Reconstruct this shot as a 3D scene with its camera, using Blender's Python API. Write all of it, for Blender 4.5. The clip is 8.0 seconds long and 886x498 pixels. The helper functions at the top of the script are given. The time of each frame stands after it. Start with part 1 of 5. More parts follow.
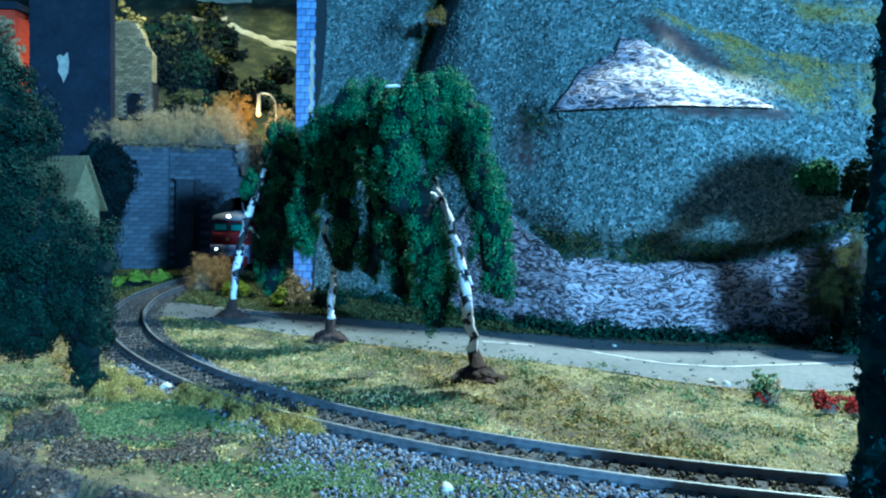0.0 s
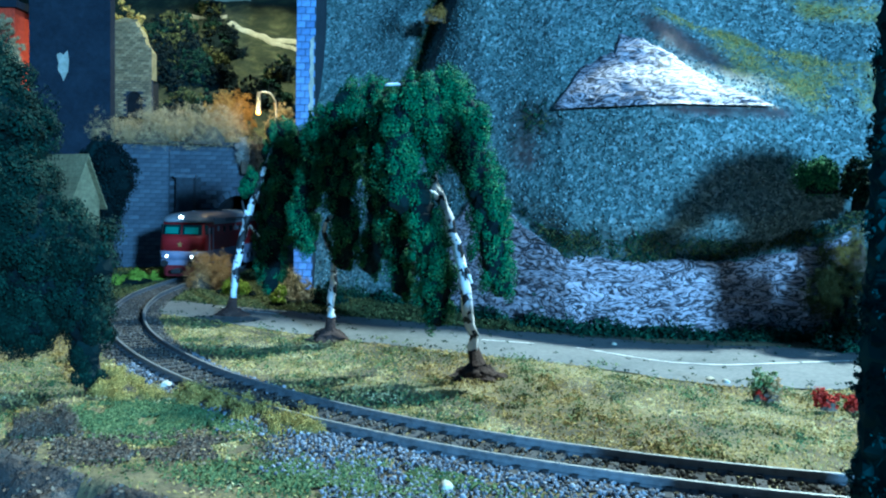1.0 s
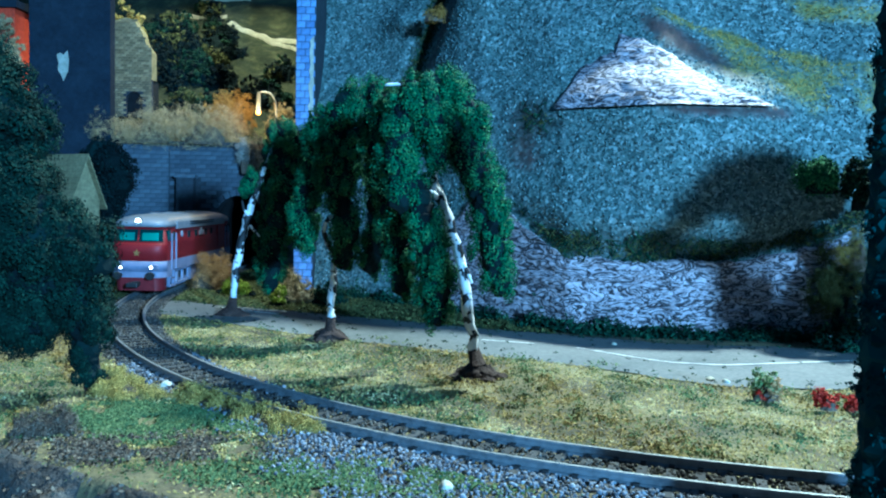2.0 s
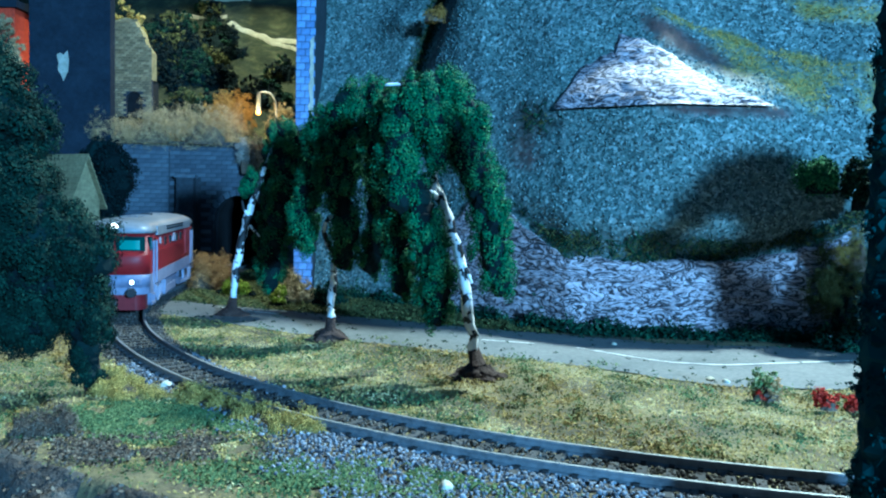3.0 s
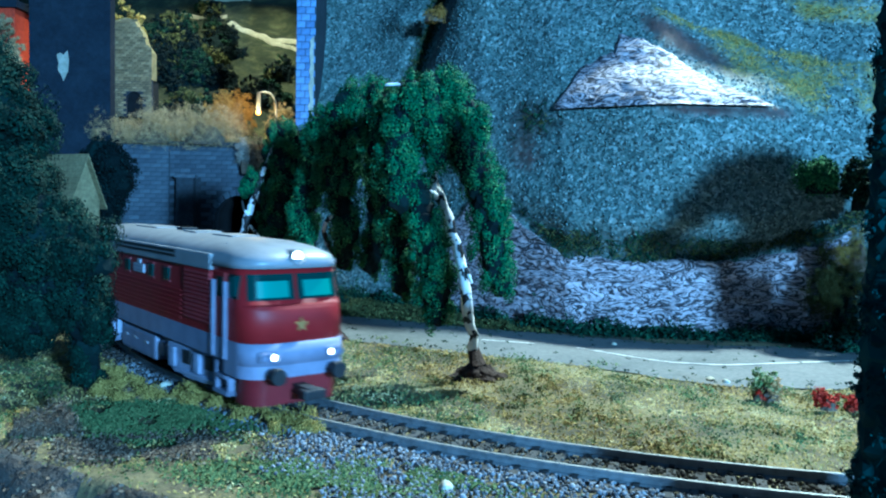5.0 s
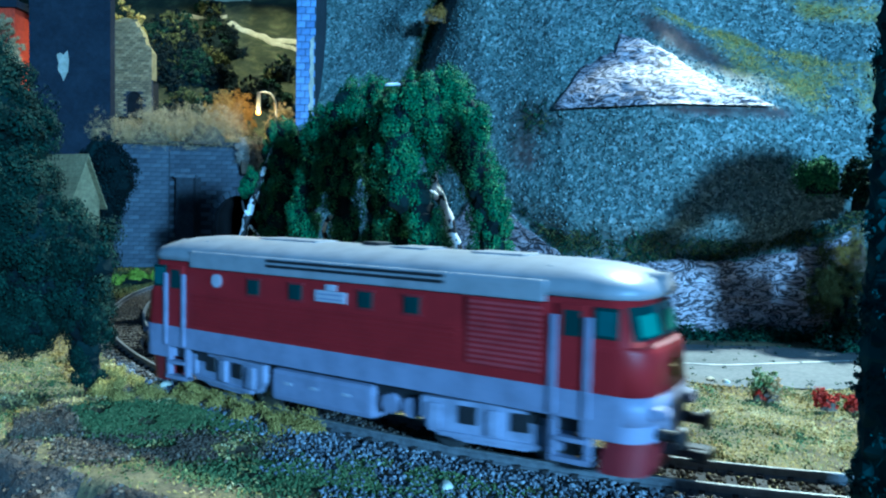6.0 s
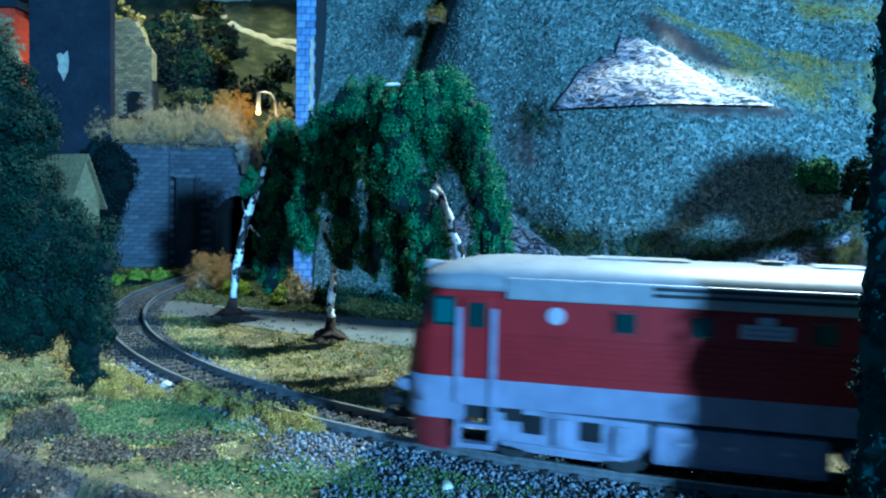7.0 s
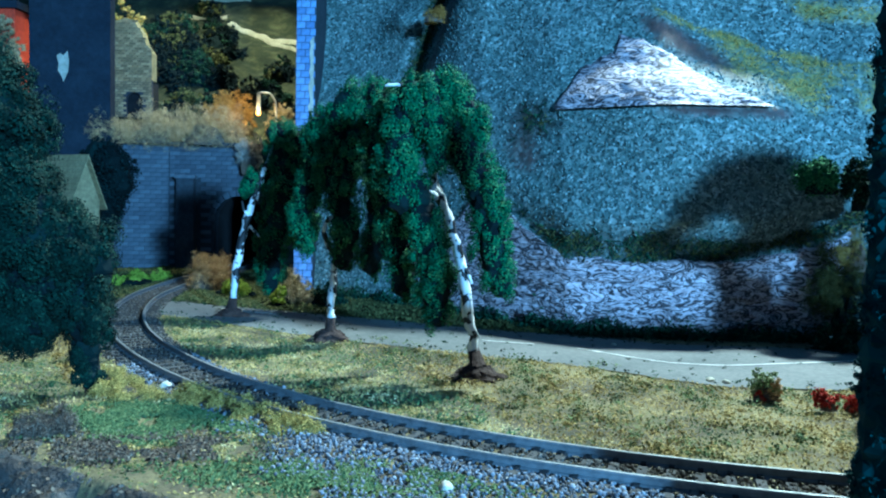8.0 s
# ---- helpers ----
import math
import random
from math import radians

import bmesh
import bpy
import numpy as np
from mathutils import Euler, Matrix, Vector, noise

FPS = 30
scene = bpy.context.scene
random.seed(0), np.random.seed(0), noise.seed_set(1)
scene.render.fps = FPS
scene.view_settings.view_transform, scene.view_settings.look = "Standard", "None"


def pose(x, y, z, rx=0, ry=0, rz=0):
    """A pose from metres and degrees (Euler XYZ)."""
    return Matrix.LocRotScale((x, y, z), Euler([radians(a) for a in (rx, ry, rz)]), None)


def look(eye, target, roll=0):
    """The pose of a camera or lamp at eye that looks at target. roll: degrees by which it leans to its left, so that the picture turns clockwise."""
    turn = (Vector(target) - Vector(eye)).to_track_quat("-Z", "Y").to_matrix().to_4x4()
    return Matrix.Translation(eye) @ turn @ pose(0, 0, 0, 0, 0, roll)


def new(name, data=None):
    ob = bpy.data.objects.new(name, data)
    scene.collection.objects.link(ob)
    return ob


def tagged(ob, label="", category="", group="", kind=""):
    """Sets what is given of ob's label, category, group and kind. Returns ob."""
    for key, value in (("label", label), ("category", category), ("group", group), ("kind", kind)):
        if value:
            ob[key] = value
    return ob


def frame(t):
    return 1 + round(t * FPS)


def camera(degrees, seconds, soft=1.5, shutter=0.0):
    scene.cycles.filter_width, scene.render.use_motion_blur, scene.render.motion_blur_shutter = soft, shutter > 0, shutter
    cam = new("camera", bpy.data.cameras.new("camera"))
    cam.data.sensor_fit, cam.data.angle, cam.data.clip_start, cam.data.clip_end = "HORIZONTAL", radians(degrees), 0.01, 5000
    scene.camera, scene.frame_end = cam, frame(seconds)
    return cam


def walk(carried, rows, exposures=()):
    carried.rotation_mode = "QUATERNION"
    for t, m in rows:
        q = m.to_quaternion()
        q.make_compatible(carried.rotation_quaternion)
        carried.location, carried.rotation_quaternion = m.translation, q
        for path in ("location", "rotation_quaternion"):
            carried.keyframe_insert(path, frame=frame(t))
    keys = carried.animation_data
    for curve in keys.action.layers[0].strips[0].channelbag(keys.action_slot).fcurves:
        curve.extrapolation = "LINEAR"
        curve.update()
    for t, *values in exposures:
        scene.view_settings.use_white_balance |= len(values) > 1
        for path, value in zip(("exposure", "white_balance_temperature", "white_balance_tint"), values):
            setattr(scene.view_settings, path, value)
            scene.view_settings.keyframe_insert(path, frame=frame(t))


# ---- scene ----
# ---- camera ----
# A model railway in H0 scale at its true size; the plan below is written in millimetres.
MM = 0.001
cam = camera(57.63, 8.0, soft=2.1, shutter=0.6)
EYE = Vector((0, 0, 64.4)) * MM
TILT, LEAN = 3.473, 1.383


def eye_pose(up):
    """The camera's pose, tilted up by so many degrees from its rest."""
    return Matrix.Translation(EYE) @ pose(0, 0, 0, 90 - TILT + up) @ pose(0, 0, 0, 0, 0, LEAN)


walk(cam, [(0, eye_pose(0.115)), (0.4, eye_pose(0.06)), (0.8, eye_pose(0)), (7.6, eye_pose(0)), (8, eye_pose(0.035))],
     exposures=[(0, 0.1, 4450, -8), (8, 0.1, 4450, -8)])

# ---- light: lamps over the layout, a small unseen key light behind the visitor, and the hall's dim light ----
world = bpy.data.worlds.new("hall")
scene.world = world
world.use_nodes = True
world.node_tree.nodes["Background"].inputs[0].default_value = (0.23, 0.54, 1.0, 1)
world.node_tree.nodes["Background"].inputs[1].default_value = 0.15


# small area light with no visible source, placed by where its shadows fall
key_data = bpy.data.lights.new("front_key", "AREA")
key_data.shape, key_data.size, key_data.energy, key_data.color = "SQUARE", 0.085, 62, (0.40, 0.68, 1.0)
front_key = new("front_key", key_data)
front_key.matrix_world = look((0.80, -1.265, 0.352), (0.03, 0.40, 0.06))
spot_data = bpy.data.lights.new("layout_spot", "SPOT")
spot_data.energy, spot_data.color, spot_data.shadow_soft_size = 148, (1.0, 0.98, 0.80), 0.03
spot_data.spot_size, spot_data.spot_blend = radians(41), 0.8
layout_spot = new("layout_spot", spot_data)
back_data = bpy.data.lights.new("back_lamp", "SPOT")
back_data.energy, back_data.color, back_data.shadow_soft_size = 20, (1.0, 0.83, 0.5), 0.03
back_data.spot_size, back_data.spot_blend = radians(62), 0.35
back_lamp = new("back_lamp", back_data)
back_lamp.matrix_world = look((-0.16, 0.76, 0.56), (-0.26, 0.93, 0.16))
# unseen narrow spot, added to warm the shrubs beside the road
road_data = bpy.data.lights.new("road_fill", "SPOT")
road_data.energy, road_data.color, road_data.shadow_soft_size = 30, (1.0, 0.93, 0.72), 0.02
road_data.spot_size, road_data.spot_blend = radians(13.5), 0.6
road_fill = new("road_fill", road_data)
road_fill.matrix_world = look((0.02, 0.40, 0.75), (-0.142, 0.54, 0.0))
layout_spot.matrix_world = look((0.45, 0.78, 0.92), (0.105, 0.28, 0.0))


# ---- materials ----
def material(name):
    m = bpy.data.materials.new(name)
    m.use_nodes = True
    return m, m.node_tree.nodes, m.node_tree.links, m.node_tree.nodes["Principled BSDF"]


def rgb(c):
    return (*c, 1)


def ramp_node(nodes, stops):
    r = nodes.new("ShaderNodeValToRGB")
    while len(r.color_ramp.elements) < len(stops):
        r.color_ramp.elements.new(0.5)
    for e, (p, c) in zip(r.color_ramp.elements, stops):
        e.position, e.color = p, rgb(c)
    return r


def noise_node(nodes, links, scale, detail=4, rough=0.6, stretch=None):
    co = nodes.new("ShaderNodeTexCoord")
    n = nodes.new("ShaderNodeTexNoise")
    n.inputs["Scale"].default_value, n.inputs["Detail"].default_value, n.inputs["Roughness"].default_value = scale, detail, rough
    if stretch:
        mp = nodes.new("ShaderNodeMapping")
        mp.inputs["Scale"].default_value = stretch
        links.new(co.outputs["Object"], mp.inputs[0])
        links.new(mp.outputs[0], n.inputs["Vector"])
    else:
        links.new(co.outputs["Object"], n.inputs["Vector"])
    return n


def mix_node(nodes, links, fac, a, b, blend="MIX"):
    m = nodes.new("ShaderNodeMix")
    m.data_type, m.blend_type = "RGBA", blend
    for sock, val in ((m.inputs[0], fac), (m.inputs[6], a), (m.inputs[7], b)):
        if isinstance(val, (float, int)):
            sock.default_value = val
        elif isinstance(val, tuple):
            sock.default_value = rgb(val)
        else:
            links.new(val, sock)
    return m.outputs[2]


def bump_to(nodes, links, height, b, strength, distance):
    bump = nodes.new("ShaderNodeBump")
    bump.inputs["Strength"].default_value, bump.inputs["Distance"].default_value = strength, distance
    links.new(height, bump.inputs["Height"])
    links.new(bump.outputs[0], b.inputs["Normal"])


def mottled(name, stops, scale, rough=0.85, bump=0.4, depth=0.0006, metal=0.0, fine=None, spec=0.3):
    """A surface whose colour wanders over a ramp at one scale, with a finer grain and relief."""
    m, nodes, links, b = material(name)
    big = noise_node(nodes, links, scale, 5, 0.65)
    r = ramp_node(nodes, stops)
    links.new(big.outputs["Fac"], r.inputs[0])
    small = noise_node(nodes, links, fine or scale * 7, 3, 0.7)
    grey = ramp_node(nodes, [(0.3, (0.62, 0.62, 0.62)), (0.7, (1.25, 1.25, 1.25))])
    links.new(small.outputs["Fac"], grey.inputs[0])
    col = mix_node(nodes, links, 0.75, r.outputs[0], grey.outputs[0], "MULTIPLY")
    links.new(col, b.inputs["Base Color"])
    b.inputs["Roughness"].default_value, b.inputs["Metallic"].default_value = rough, metal
    b.inputs["Specular IOR Level"].default_value = spec
    if bump:
        bump_to(nodes, links, small.outputs["Fac"], b, bump, depth)
    return m


def flock(name, stops, patch=18.0, spread=0.45, rough=0.9):
    """Loose flakes: each island takes its own tone, which wanders in patches."""
    m, nodes, links, b = material(name)
    geo = nodes.new("ShaderNodeNewGeometry")
    n = noise_node(nodes, links, patch, 5, 0.7)
    mixer = nodes.new("ShaderNodeMix")
    mixer.inputs[0].default_value = spread
    links.new(n.outputs["Fac"], mixer.inputs[2])
    links.new(geo.outputs["Random Per Island"], mixer.inputs[3])
    r = ramp_node(nodes, stops)
    links.new(mixer.outputs[0], r.inputs[0])
    links.new(r.outputs[0], b.inputs["Base Color"])
    b.inputs["Roughness"].default_value = rough
    b.inputs["Specular IOR Level"].default_value = 0.15
    return m


def painted(name, colour, rough=0.42, metal=0.0, wear=0.12, scale=160, spec=0.5):
    m, nodes, links, b = material(name)
    n = noise_node(nodes, links, scale, 5, 0.65)
    dark = tuple(c * (1 - wear * 2) for c in colour)
    lite = tuple(min(1, c * (1 + wear)) for c in colour)
    r = ramp_node(nodes, [(0.3, dark), (0.55, colour), (0.8, lite)])
    links.new(n.outputs["Fac"], r.inputs[0])
    links.new(r.outputs[0], b.inputs["Base Color"])
    b.inputs["Roughness"].default_value, b.inputs["Metallic"].default_value = rough, metal
    b.inputs["Specular IOR Level"].default_value = spec
    bump_to(nodes, links, n.outputs["Fac"], b, 0.05, 0.0003)
    return m


def glow(name, colour, strength):
    m, nodes, links, b = material(name)
    b.inputs["Base Color"].default_value = rgb(colour)
    b.inputs["Emission Color"].default_value = rgb(colour)
    b.inputs["Emission Strength"].default_value = strength
    return m


def pieces(name, stops, rough=0.85, scale=300, bump=0.4):
    """Bricks, sleepers and stones: each object takes its own tone."""
    m, nodes, links, b = material(name)
    info = nodes.new("ShaderNodeObjectInfo")
    r = ramp_node(nodes, stops)
    links.new(info.outputs["Random"], r.inputs[0])
    n = noise_node(nodes, links, scale, 4, 0.65)
    grey = ramp_node(nodes, [(0.3, (0.6, 0.6, 0.6)), (0.7, (1.2, 1.2, 1.2))])
    links.new(n.outputs["Fac"], grey.inputs[0])
    links.new(mix_node(nodes, links, 0.8, r.outputs[0], grey.outputs[0], "MULTIPLY"), b.inputs["Base Color"])
    b.inputs["Roughness"].default_value = rough
    bump_to(nodes, links, n.outputs["Fac"], b, bump, 0.0004)
    return m


def hill_material():
    """Green-grey scatter over plaster: chips of three tones, moss and bare earth in patches."""
    m, nodes, links, b = material("hill_scatter")
    co = nodes.new("ShaderNodeTexCoord")
    v = nodes.new("ShaderNodeTexVoronoi")
    v.inputs["Scale"].default_value = 470
    links.new(co.outputs["Object"], v.inputs["Vector"])
    chips = ramp_node(nodes, [(0.0, (0.03, 0.042, 0.04)), (0.25, (0.09, 0.125, 0.116)), (0.6, (0.155, 0.203, 0.187)), (0.85, (0.225, 0.27, 0.25)), (1.0, (0.36, 0.41, 0.39))])
    sep = nodes.new("ShaderNodeSeparateColor")
    links.new(v.outputs["Color"], sep.inputs[0])
    links.new(sep.outputs[0], chips.inputs[0])
    big = noise_node(nodes, links, 22, 5, 0.65)
    patch = ramp_node(nodes, [(0.36, (0.78, 0.8, 0.82)), (0.5, (0.98, 1.0, 1.0)), (0.68, (1.08, 1.08, 1.05))])
    links.new(big.outputs["Fac"], patch.inputs[0])
    col = mix_node(nodes, links, 1.0, chips.outputs[0], patch.outputs[0], "MULTIPLY")
    # bare earth, moss, and dark growth with painted cleft shade, spread with the surface's own zones
    att = nodes.new("ShaderNodeAttribute")
    att.attribute_name = "zones"
    zone = nodes.new("ShaderNodeSeparateColor")
    links.new(att.outputs["Color"], zone.inputs[0])
    grain = noise_node(nodes, links, 260, 4, 0.75)
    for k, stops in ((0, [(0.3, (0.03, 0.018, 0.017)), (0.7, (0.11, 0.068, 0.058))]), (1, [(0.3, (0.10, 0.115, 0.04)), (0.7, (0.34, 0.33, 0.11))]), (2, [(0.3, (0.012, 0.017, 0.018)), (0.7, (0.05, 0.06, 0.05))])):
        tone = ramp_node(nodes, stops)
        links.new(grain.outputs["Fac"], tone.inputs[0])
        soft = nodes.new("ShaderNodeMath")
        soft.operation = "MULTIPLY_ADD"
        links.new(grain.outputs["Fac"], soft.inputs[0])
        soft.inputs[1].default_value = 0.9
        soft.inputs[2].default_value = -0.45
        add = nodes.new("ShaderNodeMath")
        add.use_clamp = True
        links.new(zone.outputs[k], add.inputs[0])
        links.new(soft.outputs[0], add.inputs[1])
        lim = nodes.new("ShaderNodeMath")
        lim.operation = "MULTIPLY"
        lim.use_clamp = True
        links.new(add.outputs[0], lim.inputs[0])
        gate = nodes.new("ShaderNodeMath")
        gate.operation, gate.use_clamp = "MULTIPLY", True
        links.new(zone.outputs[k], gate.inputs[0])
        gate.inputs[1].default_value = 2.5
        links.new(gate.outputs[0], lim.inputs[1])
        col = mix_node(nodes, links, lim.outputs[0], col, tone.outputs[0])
    links.new(col, b.inputs["Base Color"])
    b.inputs["Roughness"].default_value = 0.75
    bump_to(nodes, links, sep.outputs[0], b, 0.9, 0.001)
    return m


def rock_material():
    """Creased rock sheet in whites and lavender greys with a net of dark, mostly level cracks."""
    m, nodes, links, b = material("pale_rock")
    n = noise_node(nodes, links, 150, 2.5, 0.55, (0.55, 0.55, 1.35))
    n.inputs["Distortion"].default_value = 1.6
    r = ramp_node(nodes, [(0.35, (0.62, 0.54, 0.55)), (0.415, (0.44, 0.385, 0.395)), (0.438, (0.05, 0.044, 0.05)), (0.492, (0.038, 0.034, 0.04)), (0.52, (0.36, 0.315, 0.325)), (0.58, (0.60, 0.53, 0.54)), (0.625, (0.08, 0.07, 0.078)), (0.675, (0.50, 0.44, 0.45))])
    links.new(n.outputs["Fac"], r.inputs[0])
    fine = noise_node(nodes, links, 520, 3, 0.7, (0.7, 0.7, 1.2))
    grain = ramp_node(nodes, [(0.36, (0.45, 0.43, 0.46)), (0.52, (1.0, 1.0, 1.0))])
    links.new(fine.outputs["Fac"], grain.inputs[0])
    big = noise_node(nodes, links, 34, 5, 0.7, (0.7, 0.7, 1.5))
    stain = ramp_node(nodes, [(0.34, (0.55, 0.52, 0.53)), (0.5, (0.92, 0.9, 0.92))])
    links.new(big.outputs["Fac"], stain.inputs[0])
    col = mix_node(nodes, links, 0.6, r.outputs[0], stain.outputs[0], "MULTIPLY")
    links.new(mix_node(nodes, links, 0.65, col, grain.outputs[0], "MULTIPLY"), b.inputs["Base Color"])
    b.inputs["Roughness"].default_value = 0.7
    bump_to(nodes, links, n.outputs["Fac"], b, 0.8, 0.0015)
    return m


def ground_material():
    """Glued earth under the grass: ochre, brown and green patches."""
    m, nodes, links, b = material("glued_earth")
    big = noise_node(nodes, links, 16, 5, 0.65)
    r = ramp_node(nodes, [(0.3, (0.03, 0.04, 0.02)), (0.44, (0.10, 0.075, 0.04)), (0.56, (0.2, 0.16, 0.07)), (0.75, (0.30, 0.26, 0.15))])
    links.new(big.outputs["Fac"], r.inputs[0])
    fine = noise_node(nodes, links, 420, 4, 0.7)
    g = ramp_node(nodes, [(0.3, (0.45, 0.5, 0.5)), (0.7, (1.35, 1.35, 1.3))])
    links.new(fine.outputs["Fac"], g.inputs[0])
    links.new(mix_node(nodes, links, 0.9, r.outputs[0], g.outputs[0], "MULTIPLY"), b.inputs["Base Color"])
    b.inputs["Roughness"].default_value = 0.95
    bump_to(nodes, links, fine.outputs["Fac"], b, 0.8, 0.001)
    return m


def bark_material():
    m, nodes, links, b = material("birch_bark")
    n = noise_node(nodes, links, 210, 2.5, 0.55, (0.8, 0.8, 0.8))
    r = ramp_node(nodes, [(0.475, (0.012, 0.012, 0.014)), (0.49, (0.74, 0.74, 0.74)), (0.8, (0.86, 0.86, 0.85))])
    links.new(n.outputs["Fac"], r.inputs[0])
    links.new(r.outputs[0], b.inputs["Base Color"])
    b.inputs["Roughness"].default_value = 0.6
    bump_to(nodes, links, n.outputs["Fac"], b, 0.4, 0.0006)
    return m


M_GROUND = ground_material()
M_HILL = hill_material()
M_ROCK = rock_material()
M_BARK = bark_material()
M_ROAD = mottled("road_grey", [(0.3, (0.09, 0.096, 0.094)), (0.55, (0.145, 0.145, 0.138)), (0.8, (0.20, 0.197, 0.18))], 14, 0.8, 0.25, 0.0003, fine=500)
M_LINE = mottled("road_line", [(0.3, (0.7, 0.7, 0.66)), (0.7, (0.85, 0.85, 0.82))], 60, 0.7, 0.1)
M_GRASS = flock("ochre_grass", [(0.36, (0.025, 0.055, 0.025)), (0.43, (0.10, 0.12, 0.04)), (0.48, (0.26, 0.20, 0.06)), (0.54, (0.42, 0.31, 0.10)), (0.64, (0.56, 0.48, 0.24))], 48, 0.11)
M_GREEN = flock("green_grass", [(0.0, (0.03, 0.05, 0.02)), (0.4, (0.085, 0.125, 0.045)), (0.7, (0.17, 0.20, 0.075)), (1.0, (0.34, 0.33, 0.15))])
M_TUFT = flock("yellow_tuft", [(0.0, (0.07, 0.065, 0.015)), (0.4, (0.29, 0.22, 0.05)), (0.7, (0.52, 0.39, 0.11)), (1.0, (0.68, 0.54, 0.22))], 40)
M_BIRCH = flock("birch_leaf", [(0.2, (0.006, 0.024, 0.012)), (0.42, (0.024, 0.08, 0.036)), (0.56, (0.055, 0.15, 0.056)), (0.8, (0.17, 0.31, 0.10))], 130, 0.3)
M_DARKLEAF = flock("dark_leaf", [(0.2, (0.004, 0.010, 0.007)), (0.45, (0.008, 0.022, 0.013)), (0.62, (0.026, 0.06, 0.03)), (0.85, (0.09, 0.14, 0.07))], 70, 0.3)
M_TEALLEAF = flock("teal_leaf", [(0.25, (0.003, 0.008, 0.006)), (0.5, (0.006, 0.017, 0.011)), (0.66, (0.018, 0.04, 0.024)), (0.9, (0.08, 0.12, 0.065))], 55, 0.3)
# near-black leaves; on crown and bush cores this black paints the inner shade
M_BLACKLEAF_SHADE = flock("black_leaf_and_shade", [(0.0, (0.002, 0.004, 0.005)), (0.6, (0.005, 0.011, 0.011)), (1.0, (0.014, 0.03, 0.027))], 40, 0.6)
M_DRY = flock("dry_moss", [(0.0, (0.12, 0.085, 0.04)), (0.4, (0.36, 0.27, 0.13)), (0.75, (0.56, 0.45, 0.25)), (1.0, (0.72, 0.6, 0.4))], 30)
M_CONIFER = flock("conifer_needles", [(0.0, (0.005, 0.018, 0.019)), (0.6, (0.015, 0.05, 0.05)), (1.0, (0.034, 0.09, 0.085))], 40, 0.6)
M_OLIVELEAF = flock("olive_leaf", [(0.0, (0.015, 0.018, 0.006)), (0.5, (0.06, 0.065, 0.02)), (1.0, (0.2, 0.18, 0.06))], 40, 0.5)
M_SOILBITS = flock("soil_bits", [(0.0, (0.02, 0.015, 0.01)), (0.5, (0.09, 0.065, 0.045)), (1.0, (0.3, 0.25, 0.18))], 50, 0.6)
M_PALEMOSS = flock("grey_moss", [(0.0, (0.16, 0.15, 0.12)), (0.5, (0.4, 0.38, 0.33)), (1.0, (0.62, 0.6, 0.54))], 30)
M_ORANGE = flock("orange_moss", [(0.0, (0.10, 0.05, 0.012)), (0.5, (0.34, 0.19, 0.04)), (1.0, (0.55, 0.36, 0.10))], 30)
M_ORANGEDRY = flock("orange_dry_moss", [(0.0, (0.13, 0.07, 0.025)), (0.4, (0.38, 0.23, 0.09)), (0.75, (0.58, 0.40, 0.19)), (1.0, (0.72, 0.56, 0.34))], 40)
M_LIME = flock("lime_flock", [(0.0, (0.10, 0.14, 0.015)), (0.5, (0.27, 0.34, 0.03)), (1.0, (0.48, 0.52, 0.08))], 30)
M_PALEFLOWER = flock("pale_flowers", [(0.0, (0.03, 0.07, 0.02)), (0.4, (0.14, 0.2, 0.06)), (0.7, (0.42, 0.44, 0.2)), (1.0, (0.66, 0.62, 0.4))], 60)
M_RED = flock("red_flowers", [(0.0, (0.10, 0.008, 0.008)), (0.6, (0.44, 0.035, 0.02)), (1.0, (0.7, 0.3, 0.2))], 40)
M_STONES = flock("ballast_stone", [(0.0, (0.05, 0.052, 0.06)), (0.4, (0.13, 0.134, 0.152)), (0.75, (0.22, 0.226, 0.25)), (1.0, (0.40, 0.41, 0.43))], 60, 0.8, 0.85)
M_EARTHSTONE = flock("earthy_stone", [(0.0, (0.022, 0.018, 0.014)), (0.45, (0.06, 0.05, 0.04)), (0.8, (0.13, 0.115, 0.095)), (1.0, (0.30, 0.29, 0.27))], 60, 0.7, 0.9)
M_CHIPS = flock("hill_chips", [(0.0, (0.035, 0.048, 0.048)), (0.4, (0.095, 0.13, 0.122)), (0.75, (0.18, 0.23, 0.215)), (1.0, (0.42, 0.48, 0.45))], 30, 0.85, 0.7)
M_BROWN = mottled("root_soil", [(0.3, (0.02, 0.012, 0.01)), (0.7, (0.07, 0.045, 0.035))], 90, 0.95, 0.8, 0.001)
M_GREYROCK = mottled("grey_edge_rock", [(0.3, (0.016, 0.013, 0.011)), (0.48, (0.05, 0.042, 0.036)), (0.6, (0.10, 0.088, 0.075)), (0.78, (0.22, 0.20, 0.175))], 60, 0.85, 0.9, 0.0015)
M_RAIL = painted("rail_side", (0.15, 0.155, 0.165), 0.5, 0.1, 0.25, 300)
M_RAILTOP = painted("rail_head", (0.34, 0.335, 0.32), 0.4, 0.6, 0.15, 300)
M_SLEEPER = pieces("sleeper", [(0, (0.016, 0.014, 0.014)), (1, (0.05, 0.045, 0.042))])
M_BRICK = pieces("grey_brick", [(0, (0.062, 0.07, 0.09)), (0.5, (0.085, 0.097, 0.12)), (1, (0.115, 0.13, 0.155))])
M_BLUEBRICK = pieces("blue_brick", [(0, (0.15, 0.20, 0.38)), (0.5, (0.20, 0.27, 0.48)), (1, (0.26, 0.34, 0.56))])
